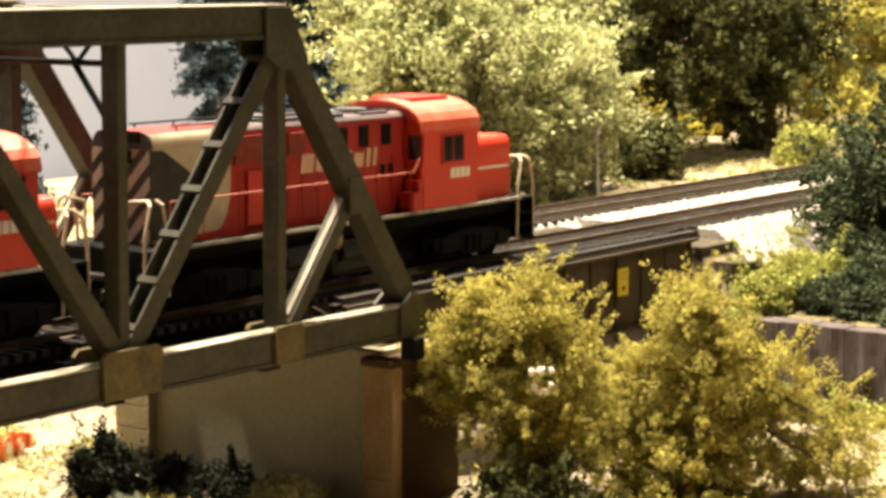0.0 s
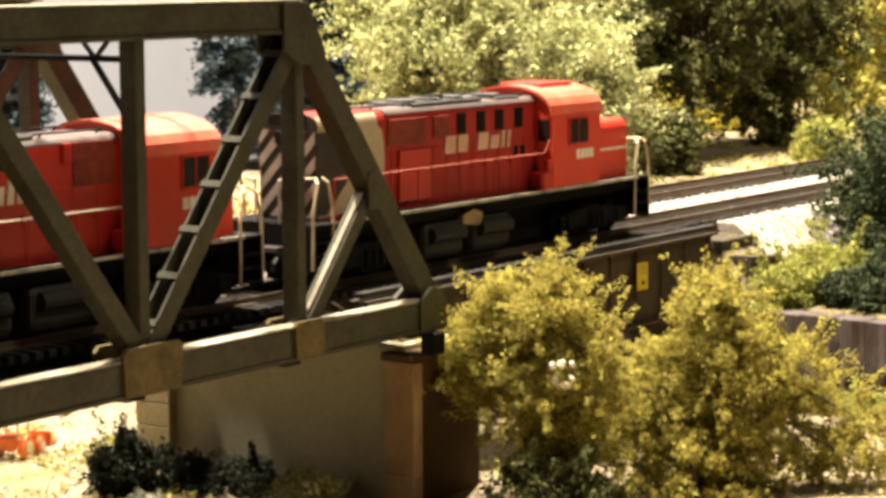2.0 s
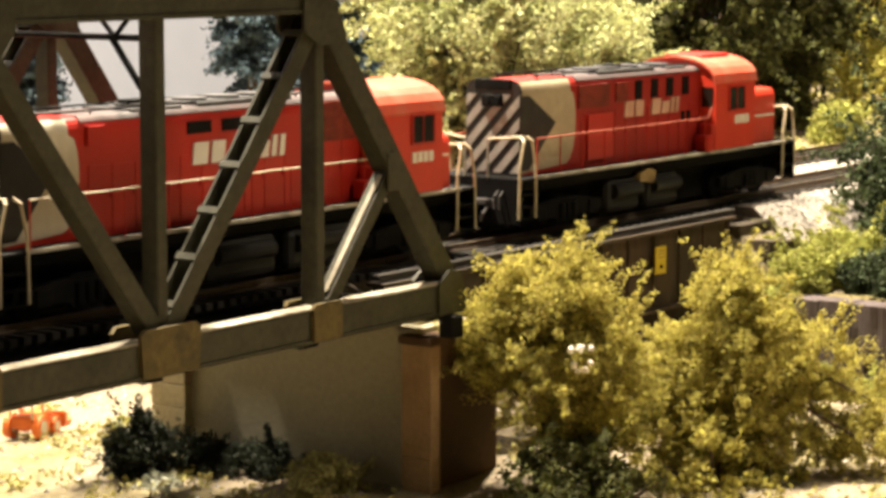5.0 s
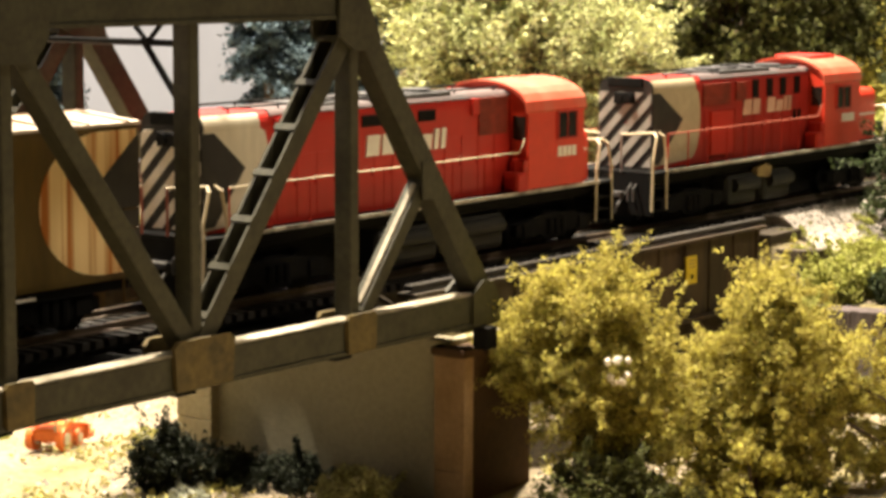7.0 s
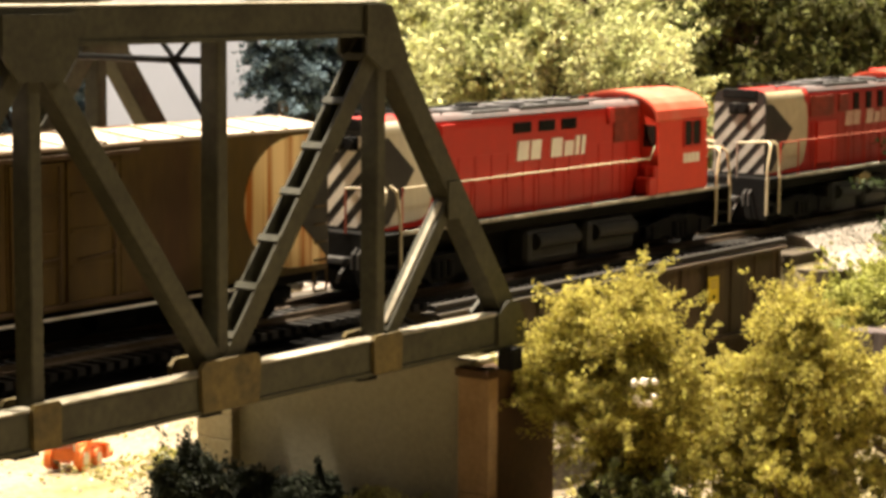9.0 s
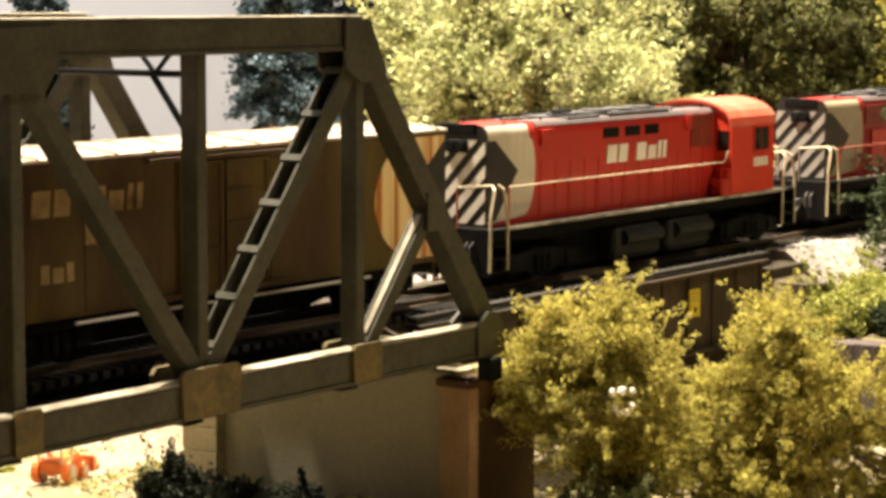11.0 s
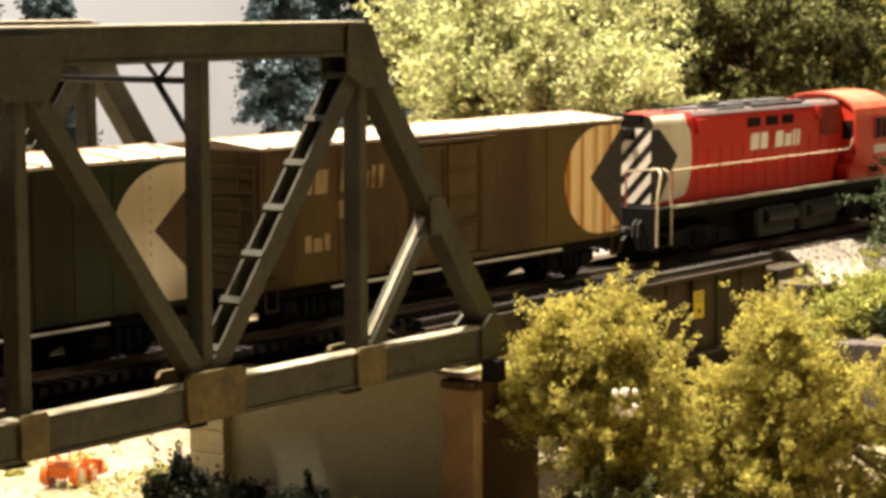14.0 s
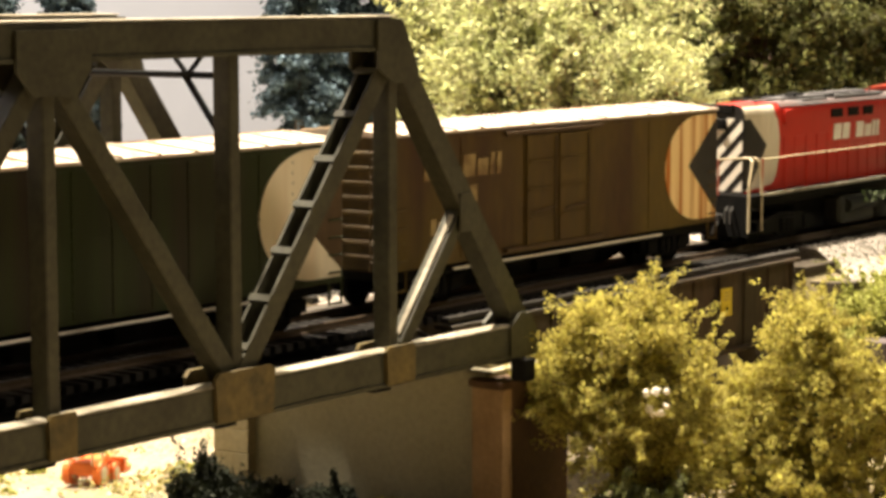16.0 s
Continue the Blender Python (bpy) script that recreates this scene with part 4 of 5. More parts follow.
loco_front = locomotive("diesel_locomotive", "faded red road-switcher diesel with striped end, leading", dict(
    rear=-0.1575, front=0.0335, hood_rear=-0.1480, cab_rear=-0.0300, top=0.0500, emblem=(-0.1270, -0.1210, -0.1145), decks=[(-0.098, -0.060, 0.0012, ""), (-0.052, -0.038, 0.0008, "")],
    stack=-0.075, hatch=True, paint=RED_DIRTY, field=TAN_PAINT, stripe=STRIPE_GREY, letters=TAN_LETTER, doors=11, grilles=[(-0.0760, -0.0715, 0.0405, 0.0470), (-0.0650, -0.0605, 0.0405, 0.0470), (-0.0545, -0.0500, 0.0405, 0.0470), (-0.0432, -0.0387, 0.0405, 0.0470), (-0.0440, -0.0415, 0.0305, 0.0345), (-0.0400, -0.0375, 0.0305, 0.0345)], radiators=[(-0.0890, -0.0815, 0.0400, 0.0468), (-0.1130, -0.0935, 0.0392, 0.0470)],
    panels=[(-0.1080, -0.0920, 0.0215, 0.0370)], panel_mat=RED, eave=0.0435, cab_top=0.0528, cab_roof=RED_ROOF,
    window=(-0.0200, -0.0090, 0.0340, 0.0420), number=0.0285, nose=(0.0285, 0.0395), rail_mat=RAILING_RED, end_mat=SILVER, tanks=(-0.098, -0.050), tag=-0.0790,
    trucks=(-0.125, 0.002), words=(-0.0835, -0.0465, 0.0345, 0.0400)))
loco_second = locomotive("diesel_locomotive", "bright red road-switcher diesel with striped end, trailing unit", dict(
    rear=-0.1830, front=0.0180, hood_rear=-0.1765, cab_rear=-0.0320, top=0.0505, emblem=(-0.1590, -0.1560, -0.1490), decks=[(-0.128, -0.108, 0.0008, ""), (-0.102, -0.062, 0.0012, "")],
    stack=-0.118, hatch=False, paint=RED, field=CREAM, stripe=WHITE, letters=WHITE, doors=13, grilles=[(-0.1080, -0.0985, 0.0435, 0.0468), (-0.0940, -0.0850, 0.0435, 0.0468), (-0.0810, -0.0725, 0.0435, 0.0468)], radiators=[(-0.0500, -0.0350, 0.0375, 0.0490)],
    panels=[(-0.0540, -0.0510, 0.0440, 0.0490), (-0.1465, -0.1400, 0.0430, 0.0480)], panel_mat=RED, eave=0.0435, cab_top=0.0528, cab_roof=RED_ROOF,
    window=(-0.0155, -0.0050, 0.0350, 0.0430), number=0.0290, nose=(0.0130, 0.0360), rail_mat=RAILING, end_mat=RAILING_RED, tanks=(-0.104, -0.040),
    trucks=(-0.150, -0.012), words=(-0.1065, -0.0680, 0.0350, 0.0410)))


def boxcar(name, label, body_mat, disc_mat, plain):
    """A boxcar: its leading end at x 0, the rail top at z 0."""
    B = thing(name, label, "boxcar", "boxcars of the train")
    n, hw, z0, z1 = 0.1830, 0.0175, 0.0125, 0.0510
    bm = bmesh.new()
    box(bm, (-n, -hw, z0), (0, hw, z1), 0.0003)
    part("body", bm, body_mat, B)
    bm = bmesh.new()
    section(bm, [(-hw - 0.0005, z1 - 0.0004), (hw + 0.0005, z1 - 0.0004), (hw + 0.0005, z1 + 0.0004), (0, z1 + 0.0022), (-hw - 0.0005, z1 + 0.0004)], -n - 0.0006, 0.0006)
    part("roof", bm, CAR_ROOF, B, "pale metal roof with brown stains")
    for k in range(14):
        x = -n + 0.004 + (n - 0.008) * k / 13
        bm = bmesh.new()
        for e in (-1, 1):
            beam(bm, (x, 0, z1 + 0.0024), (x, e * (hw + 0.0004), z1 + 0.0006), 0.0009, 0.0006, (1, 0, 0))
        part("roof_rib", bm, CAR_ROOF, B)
    bm = bmesh.new()
    box(bm, (-n + 0.002, -hw + 0.002, z0 - 0.0030), (-0.002, hw - 0.002, z0), 0.0003)
    part("underframe", bm, BLACK, B)
    bm = bmesh.new()
    prism(bm, [(-n + 0.010, z0 - 0.003), (-n + 0.046, 0.0022), (-0.046, 0.0022), (-0.010, z0 - 0.003)], -0.0022, 0.0022)
    part("centre_sill", bm, BLACK, B)
    bm = bmesh.new()
    disc(bm, (-n * 0.52, -0.009, 0.0068), 0.0032, 0.0130, (1, 0, 0), 12)
    part("brake_cylinder", bm, BLACK, B)
    # White strip paints the line of light that shows under the car.
    bm = bmesh.new()
    box(bm, (-n + 0.030, -hw - 0.0003, z0 - 0.0018), (-0.036, -hw + 0.0006, z0 - 0.0012))
    box(bm, (-n + 0.030, hw - 0.0006, z0 - 0.0022), (-0.036, hw + 0.0003, z0 - 0.0010))
    part("side_sill", bm, WHITE, B, "sill edge painted white for the bright line of light below the car")
    # ends with corrugations
    for x, s in ((-n, -1), (0, 1)):
        for k in range(8):
            z = z0 + 0.004 + k * 0.0042
            bm = bmesh.new()
            rod(bm, [(x, -hw + 0.0025, z), (x, hw - 0.0025, z)], 0.0009, 6)
            part("end_rib", bm, BROWN_END if plain else body_mat, B)
        coupler(B, x, s)
        bm = bmesh.new()
        for k in range(7):
            z = z0 + 0.003 + k * 0.0048
            rod(bm, [(x + s * 0.0012, -hw + 0.0010, z), (x + s * 0.0012, -hw + 0.0065, z)], 0.0003, 5)
        for y in (-hw + 0.0010, -hw + 0.0065):
            rod(bm, [(x + s * 0.0012, y, z0), (x + s * 0.0012, y, z1 - 0.004)], 0.0003, 5)
        part("end_ladder", bm, body_mat, B)
        for k in range(4):
            z = z0 + 0.003 + k * 0.0048
            bm = bmesh.new()
            rod(bm, [(x - s * 0.0010, -hw - 0.0008, z), (x - s * 0.0062, -hw - 0.0008, z)], 0.0003, 5)
            part("rung", bm, body_mat, B)
        bm = bmesh.new()
        rod(bm, [(x - s * 0.0010, -hw - 0.0005, z0), (x - s * 0.0010, -hw - 0.0005, z0 - 0.0055), (x - s * 0.0062, -hw - 0.0005, z0 - 0.0055), (x - s * 0.0062, -hw - 0.0005, z0)], 0.0004, 5)
        part("stirrup_step", bm, body_mat, B)
    bm = bmesh.new()
    disc(bm, (-n - 0.002, 0.006, z0 + 0.020), 0.0032, 0.0010, (1, 0, 0), 14)
    rod(bm, [(-n, 0.006, z0 + 0.020), (-n - 0.002, 0.006, z0 + 0.020)], 0.0005)
    part("brake_wheel", bm, BLACK, B)
    # side panels, posts and doors
    edges = [-n + 0.0012, -0.150, -0.1175, -0.0800, -0.045, -0.0012] if not plain else [-n + 0.0012] + [-n + 0.0135 * k for k in range(2, 13)] + [-0.0012]
    for a, b in zip(edges, edges[1:]):
        plates(B, "side_sheet", [(a + 0.00025, b - 0.00025, z0 + 0.0012, z1 - 0.0018)], body_mat, "", hw, 0.00025)
        bm = bmesh.new()
        for q in range(12):
            z = z0 + 0.003 + q * 0.0028
            box(bm, (b - 0.0003, -hw - 0.0005, z), (b + 0.0003, -hw, z + 0.0004))
        part("rivet_row", bm, body_mat, B)
    if not plain:
        for a, b in ((-0.1165, -0.0995), (-0.0985, -0.0810)):
            bm = bmesh.new()
            box(bm, (a, -hw - 0.0010, z0 + 0.0020), (b, -hw, z1 - 0.0030), 0.0002)
            d = part("sliding_door", bm, body_mat, B)
            for z in (z0 + 0.010, z0 + 0.0185, z0 + 0.027):
                bm = bmesh.new()
                box(bm, (a + 0.001, -hw - 0.0014, z), (b - 0.001, -hw - 0.0008, z + 0.0008))
                part("door_rib", bm, body_mat, d)
            bm = bmesh.new()
            rod(bm, [(b - 0.002, -hw - 0.0016, z0 + 0.002), (b - 0.002, -hw - 0.0016, z1 - 0.004)], 0.0003, 5)
            rod(bm, [(a + 0.003, -hw - 0.0016, z0 + 0.012), (b - 0.002, -hw - 0.0016, z0 + 0.013)], 0.0003, 5)
            part("lock_bar", bm, BROWN_END, d)
        for z in (z0 + 0.0010, z1 - 0.0024):
            bm = bmesh.new()
            box(bm, (-0.128, -hw - 0.0016, z), (-0.074, -hw, z + 0.0010))
            part("door_track", bm, BROWN_END, B)
    # painted half disc and wedge at the leading end
    mid, r = (z0 + z1) / 2 + 0.0002, (z1 - z0) / 2 - 0.0016
    bm = bmesh.new()
    dx = 0.0130
    arc = [(-dx - 0.0215 * math.cos(a), mid + r * math.sin(a)) for a in np.linspace(-math.pi / 2, math.pi / 2, 21)]
    prism(bm, [(-0.0010, mid - r)] + arc + [(-0.0010, mid + r)], -hw - 0.00045, -hw + 0.0003)
    part("painted_disc", bm, disc_mat, B, "cream half disc with rust streaks")
    bm = bmesh.new()
    prism(bm, [(-0.0006, mid - r * 0.90), (-0.0195, mid + 0.0008), (-0.0006, mid + r * 0.93)], -hw - 0.00065, -hw + 0.0003)
    part("painted_wedge", bm, STRIPE_BLACK if not plain else BROWN_END, B, "dark painted wedge")
    if not plain:
        word_bars(B, -0.1680, -0.1300, 0.0375, 0.0440, hw + 0.0003, OCHRE_LETTER, slant=0.1)
        word_bars(B, -0.1500, -0.1420, 0.0300, 0.0350, hw + 0.0003, OCHRE_LETTER, (1, 0.8), (1, 1))
        word_bars(B, -0.1650, -0.1540, 0.0215, 0.0262, hw + 0.0003, OCHRE_LETTER, (0.7, 0.9, 0.6), (1, 0.8, 1))
    else:
        word_bars(B, -0.1650, -0.1580, 0.0200, 0.0260, hw + 0.0003, RUSTY_CREAM, (0.7, 0.7), (1, 0.9))
    for x in (-0.026, -n + 0.026):
        truck(B, x, 0.0150, 2, 0.0200, 0.0048)
    bm = bmesh.new()
    box(bm, (-0.115, -0.010, 0.0040), (-0.090, -0.004, 0.0095), 0.0008)
    disc(bm, (-0.075, -0.009, 0.0072), 0.0030, 0.014, (1, 0, 0), 12)
    part("brake_gear", bm, BLACK, B)
    return B


car_ochre = boxcar("boxcar", "ochre boxcar with rust streaks and a cream half disc", OCHRE, RUSTY_CREAM, False)
car_green = boxcar("boxcar", "dark green grimy boxcar with a pale half disc", GREEN_CAR, PALE_DISC, True)


# ---- plants ----
def leaves(rng, pts, size, out):
    """Little bent leaves round the given points; out gathers vertices and faces."""
    verts, faces = out
    n = len(pts)
    a = rng.normal(size=(n, 3))
    a /= np.linalg.norm(a, axis=1)[:, None]
    b = rng.normal(size=(n, 3))
    b -= (a * b).sum(1)[:, None] * a
    b /= np.linalg.norm(b, axis=1)[:, None]
    s = size * rng.uniform(0.55, 1.35, (n, 1))
    c = np.cross(a, b)
    quad = np.stack([pts - a * s, pts - b * s * 0.6 + c * s * 0.25, pts + a * s, pts + b * s * 0.6 + c * s * 0.25], 1).reshape(-1, 3)
    base = len(verts)
    verts += [tuple(v) for v in quad]
    faces += [(base + 4 * i, base + 4 * i + 1, base + 4 * i + 2, base + 4 * i + 3) for i in range(n)]


def crown_points(rng, centre, radii, clumps, per, clump_r, hollow=0.45, ragged=0.22, sprigs=0.45):
    d = rng.normal(size=(clumps, 3))
    d /= np.linalg.norm(d, axis=1)[:, None]
    r = (hollow + (1 - hollow) * rng.random(clumps) ** 0.6)[:, None]
    bump = np.array([1 + ragged * 2 * noise.noise(Vector(v * 2.2) + Vector(centre) * 40) for v in d])[:, None]
    cs = np.array(centre) + d * r * bump * np.array(radii)
    rr = clump_r * rng.uniform(0.6, 1.35, (clumps, 1, 1))
    q = rng.normal(size=(clumps, per, 3))
    q /= np.linalg.norm(q, axis=2)[:, :, None]
    p = cs[:, None, :] + q * rr * rng.uniform(0.45, 1.0, (clumps, per, 1))
    # feathery sprigs that stand out of the crown
    k = rng.random(clumps) < sprigs
    along = rng.uniform(0.0, 2.3, (clumps, per, 1)) * rr
    way = d + rng.normal(size=(clumps, 3)) * 0.45
    sprig = cs[:, None, :] + way[:, None, :] * along + q * rr * 0.30
    p[k] = np.where(rng.random((clumps, per, 1)) < 0.6, sprig, p)[k]
    return cs, p.reshape(-1, 3)


def tapered(bm, pts, r0, r1):
    for i, (a, b) in enumerate(zip(pts, pts[1:])):
        a, b = Vector(a), Vector(b)
        d = b - a
        n = len(pts) - 1
        ra, rb = r0 + (r1 - r0) * i / n, r0 + (r1 - r0) * (i + 1) / n
        m = Matrix.Translation((a + b) / 2) @ d.to_track_quat("Z", "Y").to_matrix().to_4x4()
        bmesh.ops.create_cone(bm, cap_ends=True, segments=7, radius1=ra, radius2=rb, depth=d.length * 1.03, matrix=m)


def tree(name, label, x, y, crown_z, radii, colour, seed, clumps=220, per=46, size=0.0013, clump_r=0.0065, trunk=0.0022, hollow=0.45, category="tree", group="trees", foot=None, lobes=()):
    rng = np.random.default_rng(seed)
    z0 = (height(x, y) if foot is None else foot) - 0.002
    T = thing(name, label, category, group, at=(x, y, z0))
    c = np.array((0, 0, crown_z - z0))
    if lobes:
        got = [crown_points(rng, c + np.array(o), r, k, per, clump_r, hollow) for o, r, k in lobes]
        cs, pts = np.concatenate([g[0] for g in got]), np.concatenate([g[1] for g in got])
    else:
        cs, pts = crown_points(rng, c, radii, clumps, per, clump_r, hollow)
    pts = pts[pts[:, 2] > 0.001]
    out = ([], [])
    leaves(rng, pts, size, out)
    raw("crown", out[0], out[1], LEAF[colour], T)
    bm = bmesh.new()
    lean = rng.normal(size=2) * 0.003
    top = crown_z - z0 + radii[2] * 0.3
    line = [(lean[0] * t * t, lean[1] * t * t, top * t) for t in np.linspace(0, 1, 6)]
    tapered(bm, line, trunk, trunk * 0.35)
    part("trunk", bm, BARK, T)
    bm = bmesh.new()
    low = max(0.15, (crown_z - radii[2] - z0) / top)
    for k in range(0, len(cs), max(1, len(cs) // 26)):
        t = rng.uniform(low, 0.95)
        a = np.array((lean[0] * t * t, lean[1] * t * t, top * t))
        b = cs[k]
        m = (a + b) / 2 + np.array((0, 0, 0.003))
        tapered(bm, [a, m, b], trunk * 0.36, trunk * 0.12)
    part("branching", bm, BARK, T)
    return T


def shrub(name, label, x, y, z, radii, colour, seed, clumps=90, per=110, size=0.0009, clump_r=0.0042):
    rng = np.random.default_rng(seed)
    S = thing(name, label, "shrub", "shrubs", at=(x, y, z))
    cs, pts = crown_points(rng, np.array((0, 0, radii[2] * 0.55)), radii, clumps, per, clump_r, 0.25, 0.22, 0.12)
    pts = pts[pts[:, 2] > -0.003]
    out = ([], [])
    leaves(rng, pts, size, out)
    raw("foliage", out[0], out[1], LEAF[colour], S)
    bm = bmesh.new()
    for k in range(0, len(cs), max(1, len(cs) // 12)):
        tapered(bm, [(0, 0, -0.002), tuple(cs[k] * 0.5), tuple(cs[k])], 0.0008, 0.0003)
    part("branching", bm, BARK, S)
    return S


def spruce(x, y, tall, wide, seed):
    rng = np.random.default_rng(seed)
    z0 = height(x, y) - 0.002
    T = thing("spruce_tree", "blue-green spruce with drooping needle branches", "tree", "spruces", at=(x, y, z0))
    bm = bmesh.new()
    tapered(bm, [(0, 0, 0), (0, 0, tall * 0.5), (0, 0, tall)], 0.003, 0.0005)
    part("trunk", bm, BARK, T)
    out = ([], [])
    for k in range(210):
        t = rng.random() ** 0.8 * 0.95 + 0.04
        h = tall * t
        reach = wide * (1 - t) ** 0.8 * rng.uniform(0.75, 1.12) + 0.004
        a = rng.uniform(0, 2 * math.pi)
        s = np.linspace(0.1, 1, 44)[:, None]
        line = np.concatenate([np.cos(a) * reach * s, np.sin(a) * reach * s, h - 0.35 * reach * s ** 1.6], 1)
        q = np.repeat(line, 4, 0) + rng.normal(size=(176, 3)) * np.array((0.0020, 0.0020, 0.0013))
        leaves(rng, q, 0.0016, out)
    raw("crown", out[0], out[1], LEAF["blue"], T)


# foreground trees beside the pier
def sideways(r, z, back=0.0):
    """An offset r across the view of the bridge, z up, back away from it."""
    return (0.577 * r + 0.817 * back, -0.817 * r + 0.577 * back, z)


tree("deciduous_tree", "ochre foam-leaved tree beside the bridge pier", 0.028, -0.018, -0.012, (0.025, 0.025, 0.026), "ochre", 1, 0, 140, 0.00062, 0.0040, hollow=0.3, lobes=(
    (sideways(0.001, 0.0135), (0.0175, 0.0175, 0.0120), 140), (sideways(-0.0150, -0.0020), (0.0110, 0.0110, 0.0120), 70), (sideways(0.0140, -0.0060, -0.004), (0.0135, 0.0140, 0.0170), 120),
    (sideways(0.001, -0.010, -0.004), (0.0170, 0.0180, 0.0130), 96), (sideways(0.012, -0.026, 0.004), (0.016, 0.016, 0.012), 100)))
tree("deciduous_tree", "ochre foam-leaved tree with airy lower branches", 0.078, -0.050, -0.020, (0.025, 0.025, 0.030), "ochre", 2, 0, 136, 0.00062, 0.0040, hollow=0.3, lobes=(
    (sideways(0.001, 0.0185), (0.0105, 0.0105, 0.0095), 70), (sideways(0.003, 0.0050), (0.0170, 0.0170, 0.0120), 140), (sideways(0.0060, -0.0100), (0.0225, 0.0210, 0.0130), 130),
    (sideways(0.0260, -0.0010), (0.0100, 0.0100, 0.0110), 26), (sideways(0.0300, -0.0170), (0.0140, 0.0140, 0.0130), 44), (sideways(-0.0140, -0.0140), (0.0120, 0.0120, 0.0120), 50), (sideways(0.0, -0.026), (0.026, 0.02, 0.012), 130),
    (sideways(-0.0200, -0.0040), (0.0110, 0.0110, 0.0110), 60), (sideways(-0.0190, -0.0210), (0.0130, 0.0130, 0.0130), 70), (sideways(0.0420, -0.0140), (0.0130, 0.0130, 0.0150), 26), (sideways(0.0400, -0.0300), (0.0160, 0.0150, 0.0120), 36)))
shrub("shrub", "dark green undergrowth at the tree's foot", 0.0145, -0.0365, -0.063, (0.024, 0.020, 0.018), "dark", 3, 90, 100)
shrub("shrub", "olive undergrowth at the tree's foot", 0.058, -0.058, -0.062, (0.028, 0.020, 0.016), "ochre", 4, 60, 90)
# tall dark tree by the abutment
tree("deciduous_tree", "tall dark green tree on the near bank", 0.331, -0.005, -0.001, (0.042, 0.030, 0.047), "pine", 5, 300, 120, 0.0013, 0.0068)
for k, (x, y, z, r, c) in enumerate(((0.224, 0.002, -0.024, (0.012, 0.008, 0.009), "shrub"), (0.238, -0.004, -0.024, (0.014, 0.009, 0.010), "shrub"), (0.258, -0.008, -0.024, (0.016, 0.010, 0.011), "shrub"),
                                     (0.284, -0.006, -0.024, (0.017, 0.010, 0.016), "pine"), (0.264, 0.010, -0.020, (0.013, 0.007, 0.008), "shrub"), (0.306, -0.010, -0.024, (0.018, 0.012, 0.020), "pine"),
                                     (0.340, -0.010, -0.024, (0.024, 0.012, 0.020), "pine"), (0.203, 0.000, -0.046, (0.005, 0.006, 0.016), "shrub"), (0.256, -0.032, -0.025, (0.022, 0.014, 0.014), "pine"), (0.232, -0.034, -0.026, (0.012, 0.012, 0.007), "pine"), (0.240, -0.056, -0.025, (0.022, 0.012, 0.014), "pine"),
                                     (0.236, -0.020, -0.024, (0.012, 0.010, 0.007), "pine"), (0.194, -0.050, -0.060, (0.006, 0.016, 0.007), "shrub"), (0.192, -0.024, -0.060, (0.007, 0.010, 0.010), "shrub"))):
    shrub("shrub", "dark leafy shrub on the embankment" if c == "pine" else "bright yellow-green shrub on the embankment", x, y, z, r, c, 20 + k)
# bright trees behind the tracks
for k, (x, y, z, r, c) in enumerate(((0.276, 0.192, 0.055, (0.030, 0.026, 0.050), "lime"), (0.300, 0.185, 0.042, (0.036, 0.028, 0.044), "lime"), (0.345, 0.172, 0.036, (0.032, 0.024, 0.040), "lime"),
                                     (0.385, 0.188, 0.035, (0.030, 0.024, 0.038), "lime"), (0.345, 0.250, 0.085, (0.050, 0.036, 0.050), "lime"), (0.440, 0.250, 0.080, (0.050, 0.038, 0.050), "lime"))):
    tree("deciduous_tree", "pale lime-green foam-leaved tree behind the track", x, y, z, r, c, 40 + k, 190, 120, 0.00135, 0.0078)
for k, (x, y, z, r, c) in enumerate(((0.560, 0.230, 0.075, (0.065, 0.045, 0.045), "dark"), (0.640, 0.226, 0.070, (0.046, 0.036, 0.046), "dark"), (0.590, 0.350, 0.090, (0.080, 0.050, 0.060), "dark"), (0.520, 0.330, 0.090, (0.070, 0.045, 0.065), "dark"),
                                     (0.800, 0.260, 0.065, (0.060, 0.045, 0.065), "yellow"), (1.020, 0.340, 0.08, (0.080, 0.050, 0.070), "yellow"))):
    tree("deciduous_tree", "dense dark green tree on the far bank" if c == "dark" else "golden yellow autumn tree on the far bank", x, y, z, r, c, 60 + k, 270, 120, 0.0018, 0.0100, 0.004)
for k, (x, y, z, r, c) in enumerate(((0.735, 0.330, 0.000, (0.045, 0.022, 0.030), "gold"), (0.830, 0.345, 0.000, (0.055, 0.024, 0.032), "gold"), (0.655, 0.310, 0.000, (0.036, 0.020, 0.026), "gold"), (0.455, 0.182, -0.003, (0.020, 0.014, 0.019), "dark"), (0.712, 0.300, -0.002, (0.034, 0.018, 0.015), "gold"), (0.760, 0.305, -0.002, (0.030, 0.016, 0.014), "gold"), (0.560, 0.152, -0.003, (0.018, 0.010, 0.013), "shrub"), (0.628, 0.214, -0.002, (0.010, 0.010, 0.028), "dark"), (0.79, 0.22, 0.0, (0.04, 0.02, 0.024), "yellow"))):
    shrub("shrub", "bright yellow-green bush below the trees" if c in ("yellow", "gold") else "olive bush beside the far track", x, y, z, r, c, 80 + k, 110, 80, 0.0013, 0.006)
for k, (x, y, h, w) in enumerate(((0.380, 0.392, 0.205, 0.024), (0.407, 0.396, 0.205, 0.026), (0.432, 0.386, 0.195, 0.026), (0.458, 0.374, 0.200, 0.026), (0.192, 0.365, 0.115, 0.024), (0.155, 0.370, 0.12, 0.026))):
    spruce(x, y, h, w, 90 + k)
